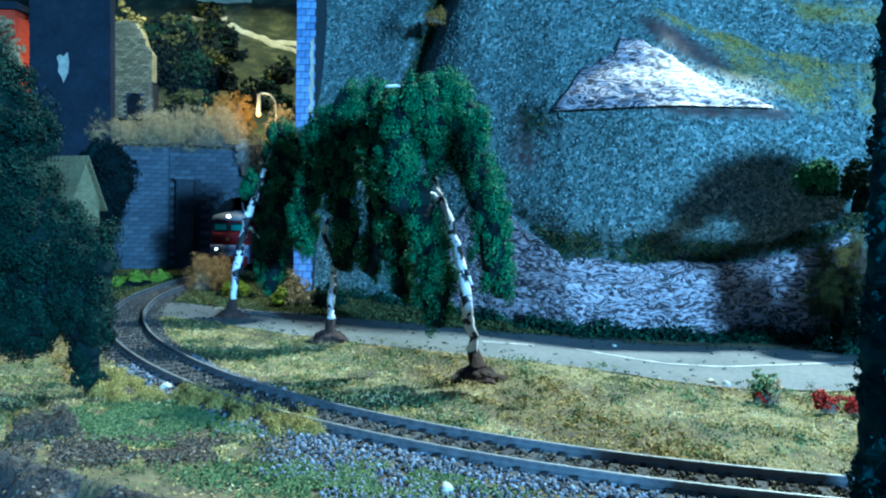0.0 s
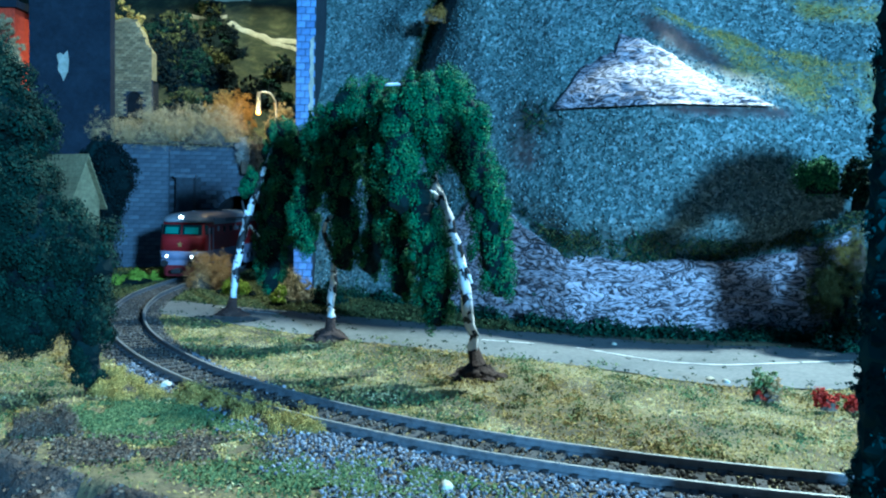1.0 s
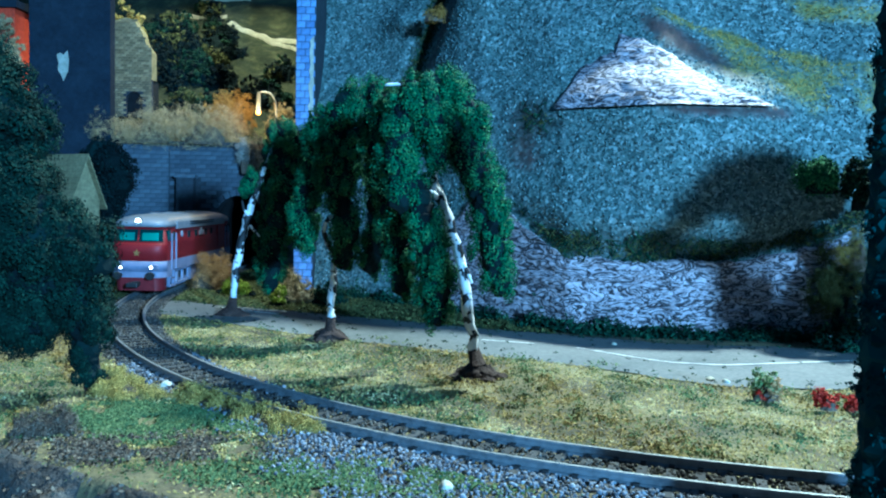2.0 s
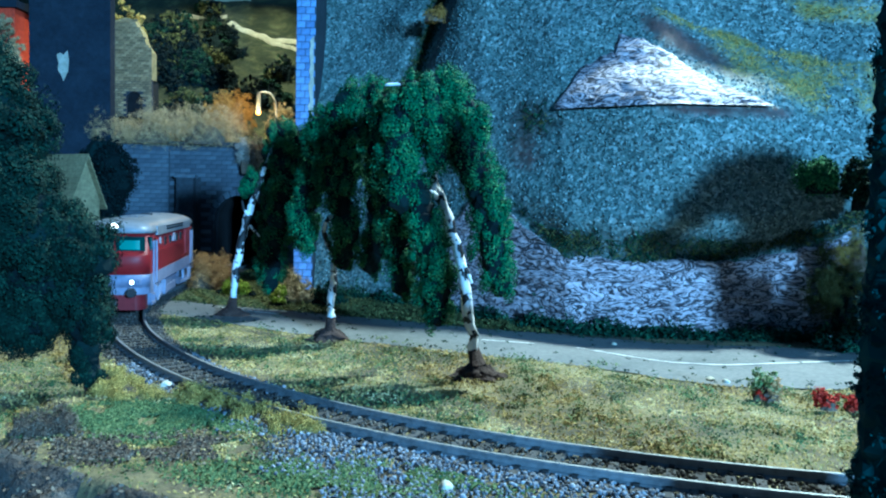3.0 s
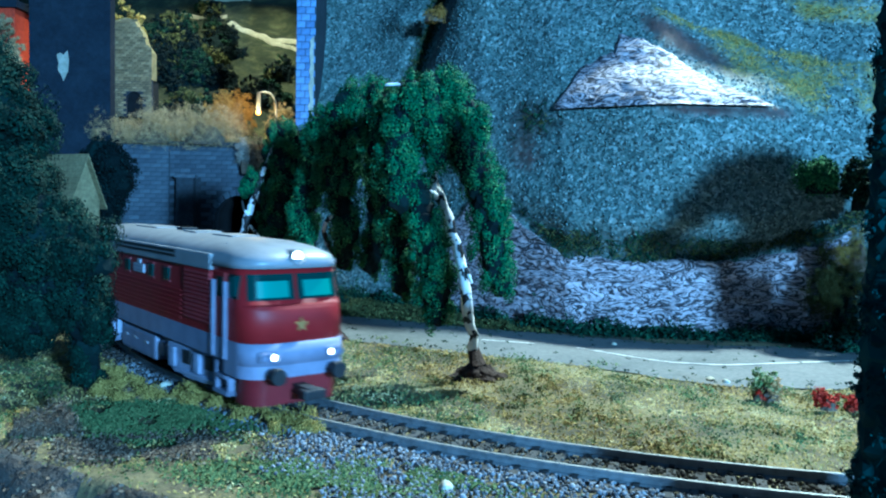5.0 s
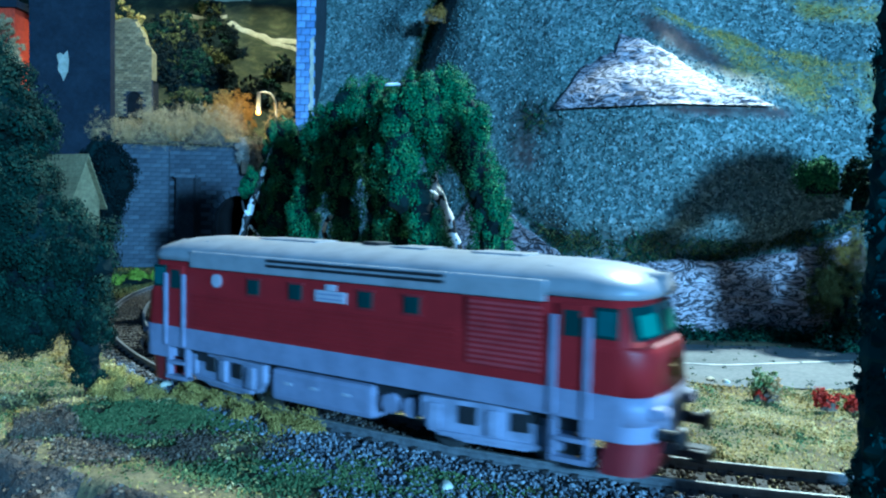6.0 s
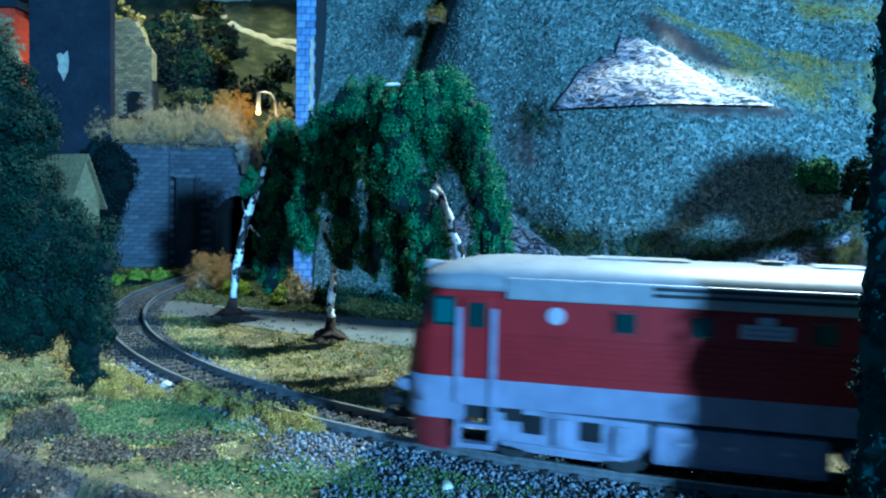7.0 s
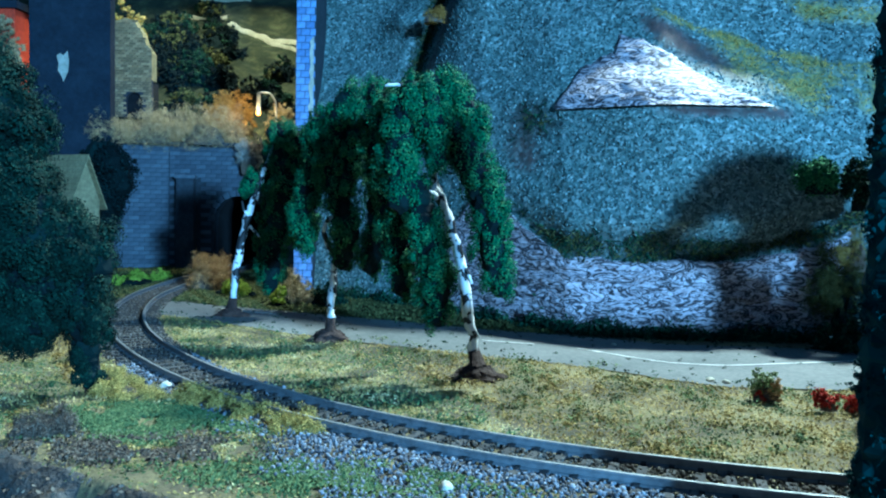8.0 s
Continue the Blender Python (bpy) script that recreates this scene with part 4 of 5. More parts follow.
    build_birch(-119, 453, [
        [(24, 0, 104, 8), (35, 0, 100, 9), (46, 2, 96, 8)],
        [(28, -2, 92, 8), (30, -3, 74, 9), (27, -4, 55, 9), (24, -4, 38, 8), (23, -4, 20, 7)],
        [(44, 2, 84, 9), (42, 0, 66, 9), (38, 0, 46, 8)],
        [(20, 5, 92, 8), (21, 6, 68, 8), (19, 6, 44, 8), (18, 5, 26, 6)],
        [(36, 1, 88, 8), (37, 2, 74, 8), (36, 1, 58, 7)],
        [(12, -1, 80, 4), (8, -2, 73, 4)]],
        [(0, 0, 2, 2.0), (2, 0, 22, 2.4), (5, 0, 42, 2.4), (9, 0, 56, 2.6), (13, 0, 70, 2.0), (18, 0, 84, 1.5), (24, 0, 100, 0.9)],
        [[(11, 0, 58, 1.3), (7, -2, 60, 0.9), (6, -2, 66, 0.6)], [(10, 0, 52, 0.9), (16, -2, 46, 0.5)], [(16, 0, 78, 0.8), (12, -2, 82, 0.6)]],
        7, 98000, "slanting white birch with dark green foam crown beside the road")


def build_dark_trees():
    tree = thing("dark_broadleaf", "large dark blue-green tree with foliage down to the ground", "tree", at=(-120, 276, -4))
    p, r = fine_path([(0, 0, -1), (-2, 0, 25), (-10, 0, 55), (-24, 0, 84), (-30, 0, 98)], [3.2, 2.8, 2.5, 1.8, 0.9], 20)
    part("trunk", tube(p, r, 9, 0.15, 2), M_BROWN, tree)
    for k, c in enumerate([[(-42, 0, 110, 12), (-34, -3, 99, 14), (-24, -4, 88, 11)], [(-38, 0, 84, 19), (-29, -5, 72, 15), (-19, -6, 64, 9)],
                           [(-34, -2, 56, 20), (-20, -6, 54, 16), (-5, -4, 50, 12), (2, -3, 45, 9)], [(-34, 0, 38, 14), (-18, -3, 40, 13), (-6, 0, 34, 12), (-2, -2, 25, 9), (-1, -2, 11, 6), (0, -2, 3, 4)], [(-40, 0, 30, 12), (-28, -2, 25, 11), (-17, -2, 24, 9)]]):
        pts, out = chain_cloud([c], 52000, 60 + k, clump=2.9, inner=0.6, per=300, tall=1.2)
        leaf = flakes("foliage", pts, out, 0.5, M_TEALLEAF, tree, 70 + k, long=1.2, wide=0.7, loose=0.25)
        # blackened core, painted shade behind the teal clumps
        cores("inner_foliage", [c], M_BLACKLEAF_SHADE, leaf, 0.68, 70 + k)
    # tall dark conifer right beside the visitor
    tree = thing("column_conifer", "tall slender dark green conifer close to the rails", "conifer", at=(83.0, 145, -8))
    part("trunk", tube([(0, 0, -40), (0, 0, 60), (0, 0, 118)], [2, 1.6, 0.8], 9, 0.1, 3), M_BROWN, tree)
    c = [[(0, 0, -30, 6.6), (0, 0, 40, 6.8), (0.2, 0, 100, 6.8), (0, 0, 122, 5), (0, 0, 132, 2)]]
    pts, out = chain_cloud(c, 60000, 81, clump=0.9, inner=0.1)
    leaf = flakes("foliage", pts, out, 0.36, M_CONIFER, tree, 82, long=1.4)
    cores("inner_foliage", [[(0, 0, z, 6.8) for z in range(-30, 122, 3)]], M_CONIFER, leaf, 0.86, 83)
    tree = thing("conifer_hedge", "broad low dark conifer beside the slender one", "conifer", at=(95, 138, -8))
    part("trunk", tube([(0, 0, -20), (0, 0, 30), (0, 0, 52)], [3, 2.4, 1.2], 9, 0.1, 33), M_BROWN, tree)
    c = [[(0, 0, -20, 17), (1, 0, 30, 18.5), (1, 0, 56, 16.5)], [(14, 0, 20, 16), (16, 0, 52, 15)]]
    pts, out = chain_cloud(c, 60000, 84, clump=1.2, inner=0.1)
    leaf = flakes("foliage", pts, out, 0.4, M_CONIFER, tree, 85, long=1.4)
    cores("inner_foliage", c, M_CONIFER, leaf, 0.88, 86)
    # unseen tall tree across the rails, added to shade the hill and rock wall
    tree = thing("unseen_shade_tree", "unseen tall dark green tree, added to shade the hill", "tree", at=(263, 235, -5))
    part("trunk", tube([(0, 0, -2), (1, 0, 55), (-6, 0, 112)], [4, 3.2, 1.6], 9, 0.12, 4), M_BROWN, tree)
    part("branch", tube([(-4, 0, 96), (-30, 0, 118), (-52, 0, 104)], [2, 1.4, 0.7], 7, 0.15, 6), M_BROWN, tree)
    part("branch", tube([(1, 0, 54), (-12, 0, 70), (-28, 0, 79)], [2, 1.4, 0.7], 7, 0.15, 7), M_BROWN, tree)
    for k, c in enumerate([[(-68, 0, 86, 6), (-62, 0, 97, 9), (-49, 0, 107, 12.5), (-33, 0, 113, 15), (-17, 0, 117, 15), (-8, 0, 108, 15), (-8, 0, 95, 13), (-16, 0, 88, 9)],
                           [(-60, 0, 79, 4), (-46, 0, 76, 5), (-32, 0, 80, 6), (-20, 0, 86, 8)], [(-42, 0, 99, 8), (-30, 0, 97, 10), (-20, 0, 100, 10)], [(-37, 0, 66, 9), (-37, 0, 50, 10), (-24, 0, 62, 11), (-24, 0, 48, 11), (-12, 0, 50, 10)]]):
        c = [(q[0] * 1.08, q[1], q[2], q[3] * 1.08) for q in c]
        pts, out = chain_cloud([c], 7000, 90 + k, clump=1.8)
        leaf = flakes("foliage", pts, out, 0.9, M_DARKLEAF, tree, 92 + k)
        cores("inner_foliage", [c], M_BLACKLEAF_SHADE, leaf, 0.85, 94 + k)


def bush(name, words, category, at, rx, ry, rz, mat, n, seed, size=0.9, long=1.4, group="", clump=2.4, wide=0.6, low=0.1, lumps=7):
    ob = thing(name, words, category, group, at=at)
    rng = np.random.default_rng(seed)
    chains = []
    for _ in range(lumps):
        a = rng.uniform(0, 6.28)
        q = rng.uniform(0.1, 0.62 if lumps < 8 else 0.9)
        h = rng.uniform(0.25, 0.75)
        chains.append([(rx * q * math.cos(a), ry * q * math.sin(a), rz * h, min(rx, rz) * rng.uniform(0.3, 0.5)), (rx * q * math.cos(a) * 1.25, ry * q * math.sin(a) * 1.25, rz * h * 0.45, min(rx, rz) * 0.36)])
    pts, out = chain_cloud(chains, n, seed, clump=clump)
    pts[:, 2] = np.maximum(pts[:, 2], low)
    flakes("foliage", pts, out, size, mat, ob, seed + 1, long, wide)
    # a dark lump whose colour stands in for the shade inside the bush
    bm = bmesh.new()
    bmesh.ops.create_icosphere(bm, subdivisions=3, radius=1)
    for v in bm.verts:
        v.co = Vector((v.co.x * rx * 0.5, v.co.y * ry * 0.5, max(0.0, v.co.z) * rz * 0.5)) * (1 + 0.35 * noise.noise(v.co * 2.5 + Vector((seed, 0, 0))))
    part("shade_core", bm, M_BLACKLEAF_SHADE if mat in (M_BIRCH, M_DARKLEAF, M_BLACKLEAF_SHADE, M_OLIVELEAF, M_LIME) else M_SOILBITS, ob)
    return ob


def build_bushes():
    bush("orange_shrub", "dry beige-brown shrub beside the rails", "shrub", (-168, 578, -4), 25, 14, 27, M_ORANGEDRY, 12000, 101, 0.5, 3.4, wide=0.2)
    bush("lime_shrub", "low lime-green flock strip by the road", "shrub", (-142, 548, -4), 28, 7, 10, M_LIME, 7000, 102, 0.5)
    bush("lime_shrub", "low lime-green flock strip beside the rails", "shrub", (-236, 610, -4), 28, 34, 9, M_LIME, 9000, 103, 0.6, lumps=12)
    bush("dry_shrub", "pale dry shrub behind the birches", "shrub", (-92, 512, -4), 17, 10, 24, M_DRY, 7000, 104, 0.8, 2.2, wide=0.25)
    bush("lime_shrub", "yellow-green bush at the foot of the hill", "shrub", (-100, 505, -4), 10, 7, 14, M_LIME, 1500, 105)
    bush("green_bush", "dark green bush behind the birches", "bush", (-72, 508, -4), 22, 9, 16, M_DARKLEAF, 4000, 106)
    # dry moss over the portal
    for k, (x, y, z, rx, rz, n) in enumerate([(-304, 738, 106, 26, 34, 12), (-272, 742, 110, 40, 34, 14), (-222, 744, 110, 36, 36, 14)]):
        bush("moss_mat", "thick matted beige moss draped over the portal wall", "moss", (x, y, z), rx, 14, rz, M_DRY, 22000, 110 + k, 0.55, 2.8, "moss on the portal", 2.6, 0.2, -8, n)
    bush("grey_moss", "silvery grey moss beside the portal", "moss", (-178, 738, 84), 17, 10, 52, M_PALEMOSS, 7000, 120, 0.8, 2, wide=0.25)
    bush("orange_shrub", "orange shrub lit by the street lamp", "shrub", (-208, 790, 116), 32, 14, 56, M_ORANGE, 11000, 121, 0.9, 2.4, wide=0.25)
    bush("orange_shrub", "dry shrub lit by the street lamp", "shrub", (-160, 796, 118), 24, 10, 48, M_DRY, 7000, 122, 0.9, 2.2, wide=0.25)
    tree = thing("dark_round_tree", "near-black round tree in front of the wing wall", "tree", at=(-246, 594, -4))
    part("trunk", tube([(0, 0, -1), (1, 0, 30), (0, 0, 70)], [2.6, 2.2, 1.2], 8, 0.15, 5), M_BROWN, tree)
    for k, c in enumerate([[(-6, 0, 96, 14), (2, 0, 88, 15), (6, 0, 76, 14)], [(-4, -2, 70, 15), (0, -2, 58, 14), (-8, 0, 46, 11)]]):
        pts, out = chain_cloud([c], 6000, 96 + k, clump=2.8)
        leaf = flakes("foliage", pts, out, 1.1, M_BLACKLEAF_SHADE, tree, 98 + k)
        # core in the same black, standing for the shade inside
        cores("inner_foliage", [c], M_BLACKLEAF_SHADE, leaf, 0.78, 97 + k)
    # dark growth on the slope at the back
    rnd = random.Random(12)
    for k in range(96):
        x = -350 + 230 * rnd.random() + (y - 812) * -0.12
        y = 812 + 280 * rnd.random()
        s = rnd.uniform(10, 27)
        if x / y > -0.268 and y > 915:
            continue
        bush("slope_bush", "dark bush on the slope behind", "bush", (x, y, float(slope_height(np.array(x), np.array(y))) - 4), s, s * 0.7, s * rnd.uniform(0.9, 1.5), rnd.choice([M_BLACKLEAF_SHADE, M_BLACKLEAF_SHADE, M_OLIVELEAF, M_DARKLEAF, M_OLIVELEAF]), 2000, 130 + k, 1.3, 1.4, "bushes on the back slope")
    for k in range(20):
        y = rnd.uniform(880, 1040)
        x = y * (rnd.uniform(-0.362, -0.258))
        s = rnd.uniform(16, 27)
        bush("slope_bush", "near-black leafy bush on the slope behind", "bush", (x, y, float(slope_height(np.array(x), np.array(y))) - 5), s, s * 0.7, s * rnd.uniform(1.1, 1.6), rnd.choice([M_BLACKLEAF_SHADE, M_BLACKLEAF_SHADE, M_DARKLEAF]), 2200, 300 + k, 1.3, 1.4, "bushes on the back slope")
    bush("yellow_bush", "yellow-green bush over the ruin", "bush", (-318, 812, 205), 24, 10, 52, M_TUFT, 4000, 170, 1.2, 1.6)
    bush("dry_shrub", "beige dry shrub before the red wall", "shrub", (-407, 760, 160), 13, 7, 82, M_DRY, 4500, 171, 1.0, 2.2)
    # flowers and small shrubs by the road
    bush("flower_bush", "small flowering bush with yellow, red and green tufts", "bush", (116, 284, -4), 6, 5, 15, M_PALEFLOWER, 2600, 180, 0.42, 1.1, clump=1.5)
    bush("flower_bush", "small bush with orange and rust blossoms", "bush", (117, 281, -4), 6, 4, 9, M_ORANGEDRY, 1300, 184, 0.42, 1.1, clump=1.3)
    bush("red_flower_bush", "low red flowering bush", "flowers", (133, 272, -4), 5.5, 4, 8, M_RED, 900, 181, 0.6, 1.1, "red flowers", 1.4)
    bush("red_flower_bush", "low red flowering bush", "flowers", (141, 271, -4), 5, 4, 9, M_RED, 800, 182, 0.6, 1.1, "red flowers", 1.4)
    bush("red_flower_bush", "small red blossom at the bush's foot", "flowers", (112.5, 281, -4), 3, 2.5, 5, M_RED, 300, 183, 0.5, 1.1, "red flowers", 1.0)
    # yellow tufts along the near rail
    for k, (x, y, s) in enumerate([(-108, 272, 11), (-98, 262, 10), (-84, 268, 11), (-74, 258, 11), (-64, 253, 10), (-56, 245, 10), (-46, 236, 10), (-40, 229, 9), (-60, 240, 6), (-122, 292, 9), (-112, 284, 7)]):
        bush("grass_tuft", "ochre-yellow grass tuft beside the rails", "grass tuft", (x, y, -5), s * 1.15, s * 0.85, s * 0.62, M_TUFT, 7500, 190 + k, 0.24, 1.3, "grass tufts", 2.0)
    bush("dry_tuft", "dry beige-brown tuft at the layout's edge", "grass tuft", (-113, 224, -5), 17, 8, 9, M_SOILBITS, 6000, 210, 0.35, 2.4, wide=0.3)
    # growth over the right end of the rock wall
    bush("moss_curtain", "olive moss hanging over the rock wall", "moss", (206, 405, 2), 17, 9, 62, M_OLIVELEAF, 16000, 211, 0.6, 3.6, wide=0.16, lumps=12)
    bush("moss_curtain", "yellowish moss strands hanging over the rock wall", "moss", (206, 400, 34), 9, 6, 30, M_TUFT, 2600, 212, 0.5, 4.0, wide=0.12, lumps=9)
    bush("orange_shrub", "small rust-orange shrub in the hill's cleft", "shrub", (-10, 560, 186), 12, 7, 13, M_ORANGE, 3000, 223, 0.5, 2.2, wide=0.25)
    bush("green_bush", "bright green bush on the rock wall", "bush", (190, 407, 72), 15, 9, 20, M_BIRCH, 7000, 222, 0.7, 1.3, clump=3.2, low=-14)
    bush("dark_bush", "dark green bush hanging beside the rock wall", "bush", (208, 398, 64), 13, 8, 34, M_DARKLEAF, 6000, 214, 0.8, 1.4)
    bush("dark_bush", "dark bush at the foot of the rock wall", "bush", (200, 385, -4), 22, 10, 16, M_DARKLEAF, 3500, 213, 0.9, 1.6)


def build_grass():
    rng = np.random.default_rng(77)
    n = 300000
    x, y = rng.uniform(-330, 260, n), 150 + 470 * rng.uniform(0, 1, n) ** 1.35
    o = off_track(x, y)
    near, far = np.interp(x, *ROAD_NEAR), np.interp(x, *ROAD_FAR)
    rag = 5 * waves(x, y, 61, 24, 4)
    ok = (np.abs(o + rag * 0.35) > 17) & (past_edge(x, y) < 2 + rag) & ((y < near + 1 + rag * 0.8) | (x < -190)) & ~((o > 0) & (x > -42 + rag) & (past_edge(x, y) < 40))
    ok |= (o > 17) & (past_edge(x, y) > -26 + rag * 1.6) & (past_edge(x, y) < 1 + rag)
    density = 0.55 + 0.6 * waves(x, y, 62, 50, 4)
    ok &= rng.uniform(0, 1, n) < np.clip(density + 0.45, 0.25, 1) * (1 - 0.75 * blend(-24, -4, past_edge(x, y)))
    x, y = x[ok], y[ok]
    z = ground_height(x, y) + rng.uniform(0, 1.1, len(x))
    c = np.stack([x, y, z], -1)
    g = (np.exp(-((x + 82) / 34) ** 2 - ((y - 238) / 17) ** 2) + 0.9 * np.exp(-((x + 25) / 40) ** 2 - ((y - 194) / 12) ** 2) + 0.45 * np.exp(-((x + 40) / 60) ** 2 - ((y - 345) / 28) ** 2) + 0.5 * np.exp(-((x + 10) / 34) ** 2 - ((y - 268) / 16) ** 2) + 0.5 * np.exp(-((x - 62) / 24) ** 2 - ((y - 250) / 11) ** 2) + 0.45 * np.exp(-((x + 165) / 26) ** 2 - ((y - 300) / 24) ** 2)) > rng.uniform(0.08, 0.7, len(x))
    up = np.tile([0.0, -0.35, 1.0], (len(c), 1))
    tagged(flakes("grass", c[~g], up[~g], 0.40, M_GRASS, seed=63, long=1.3), "ochre and yellow flock grass", "grass", kind="stuff")
    tagged(flakes("green_grass", c[g], up[g], 0.46, M_GREEN, seed=64, long=1.3), "fresh green flock grass", "grass", kind="stuff")
    # a thick green cushion at the front and a thinner one by the gravel
    n = 60000
    x, y = np.concatenate([rng.normal(-84, 17, n), rng.normal(-20, 20, n // 3)]), np.concatenate([rng.normal(239, 9, n), rng.normal(192, 6, n // 3)])
    ok = (off_track(x, y) > 20) & (past_edge(x, y) < -8) & (waves(x, y, 74, 22, 4) > -0.35)
    x, y = x[ok], y[ok]
    cc = np.stack([x, y, ground_height(x, y) + rng.uniform(0.2, 1.3, len(x))], -1)
    tagged(flakes("green_turf", cc, np.tile([0.0, -0.35, 1.0], (len(cc), 1)), 0.42, M_GREEN, seed=75, long=1.3), "thick fresh green turf", "grass", kind="stuff")
    # dark clumps between
    n = 900
    x, y = rng.uniform(-150, 190, n), rng.uniform(215, 430, n)
    ok = (np.abs(off_track(x, y)) > 19) & (off_track(x, y) < 0) & (y < np.interp(x, *ROAD_NEAR) + 12) & (waves(x, y, 65, 45, 3) > 0.1)
    x, y = x[ok], y[ok]
    pick = np.repeat(np.arange(len(x)), 26)
    e = rng.normal(0, 1.0, (len(pick), 3)) * [1.5, 1.2, 0.8]
    c = np.stack([x[pick], y[pick], ground_height(x, y)[pick] + 1], -1) + e
    tagged(flakes("grass_clumps", c, up[:1].repeat(len(c), 0), 0.55, M_GREEN, seed=66), "dark green clumps in the grass", "grass", kind="stuff")
    # bare brown soil near the edge
    n = 14000
    x, y = rng.normal(-80, 15, n), rng.normal(211, 5, n)
    ok = waves(x, y, 85, 26, 4) > -0.25
    x, y = x[ok], y[ok]
    c = np.stack([x, y, ground_height(x, y) + rng.uniform(0.3, 1.6, len(x))], -1)
    tagged(flakes("bare_soil", c, np.tile([0.0, -0.35, 1.0], (len(c), 1)), 0.5, M_SOILBITS, seed=86, long=1.2), "bare dark brown soil near the layout's edge", "soil", kind="stuff")
    # low ochre mounds of flock
    n = 2600
    x, y = rng.uniform(-210, 190, n), rng.uniform(190, 440, n)
    o = off_track(x, y)
    ok = (np.abs(o) > 20) & (past_edge(x, y) < -6) & (y < np.interp(x, *ROAD_NEAR) - 2) & (waves(x, y, 72, 38, 3) > -0.1) & ~((np.abs(x + 84) < 32) & (np.abs(y - 239) < 15)) & ~((o > 0) & (x > -46))
    x, y = x[ok], y[ok]
    pick = np.repeat(np.arange(len(x)), 34)
    e = rng.normal(0, 1, (len(pick), 3))
    e /= np.linalg.norm(e, axis=1, keepdims=True)
    e[:, 2] = np.abs(e[:, 2])
    size = rng.uniform(1.2, 3.2, len(x))[pick][:, None]
    c = np.stack([x[pick], y[pick], ground_height(x, y)[pick] - 0.2], -1) + e * size * [1.1, 1.0, 0.75]
    tagged(flakes("grass_mounds", c, e, 0.5, M_GRASS, seed=73, loose=0.4), "low ochre mounds of flock grass", "grass", kind="stuff")
    # crumbs on the road and along its edges
    n = 420
    x = rng.uniform(-180, 230, n)
    near, far = np.interp(x, *ROAD_NEAR), np.interp(x, *ROAD_FAR)
    f = np.where(rng.uniform(0, 1, n) < 0.6, 1 - np.abs(rng.normal(0, 0.07, n)), rng.uniform(0, 1, n))
    f = np.where(rng.uniform(0, 1, n) < 0.25, np.abs(rng.normal(0, 0.08, n)), f)
    c = np.stack([x, near + f * (far - near), np.full(n, -3.0)], -1)
    pick = np.repeat(np.arange(n), 7)
    c = c[pick] + rng.normal(0, 0.55, (len(pick), 3)) * [1, 1, 0.5]
    tagged(flakes("road_crumbs", c, np.tile([0.0, -0.3, 1.0], (len(c), 1)), 0.5, M_DARKLEAF, seed=67), "dark green crumbs on the road", "crumbs", kind="stuff")
    # dark verge behind the road, up to the portal
    n = 100000
    x, y = rng.uniform(-345, 60, n), rng.uniform(420, 760, n)
    ok = (np.abs(off_track(x, y)) > 16) & ((y > np.interp(x, *ROAD_FAR) + 2 + 3 * waves(x, y, 80, 20, 3)) | (x < -188)) & (y < 742) & ((x < -110) | (y < np.interp(x, HILL_X, HILL_Y) + 3))
    x, y = x[ok], y[ok]
    c = np.stack([x, y, ground_height(x, y) + rng.uniform(0, 1.6, len(x)) * (1 + waves(x, y, 82, 30, 3))], -1)
    tagged(flakes("dark_verge", c, np.tile([0.0, -0.5, 0.9], (len(c), 1)), 0.9, M_OLIVELEAF, seed=81, long=1.5), "dark olive growth behind the road and along the rails", "growth", kind="stuff")
    # growth along the foot of hill and rock wall
    n = 9000
    x = rng.uniform(-80, 215, n)
    y = np.interp(x, HILL_X, HILL_Y) - 6 + rng.normal(0, 3.5, n)
    c = np.stack([x, y, -4 + np.abs(rng.normal(0, 3.0, n)) * (1 + waves(x, y, 68, 40, 3))], -1)
    tagged(flakes("wall_foot_growth", c, np.tile([0.0, -0.7, 0.6], (n, 1)), 0.85, M_DARKLEAF, seed=69, long=1.6), "dark growth at the foot of the rock wall", "growth", kind="stuff")


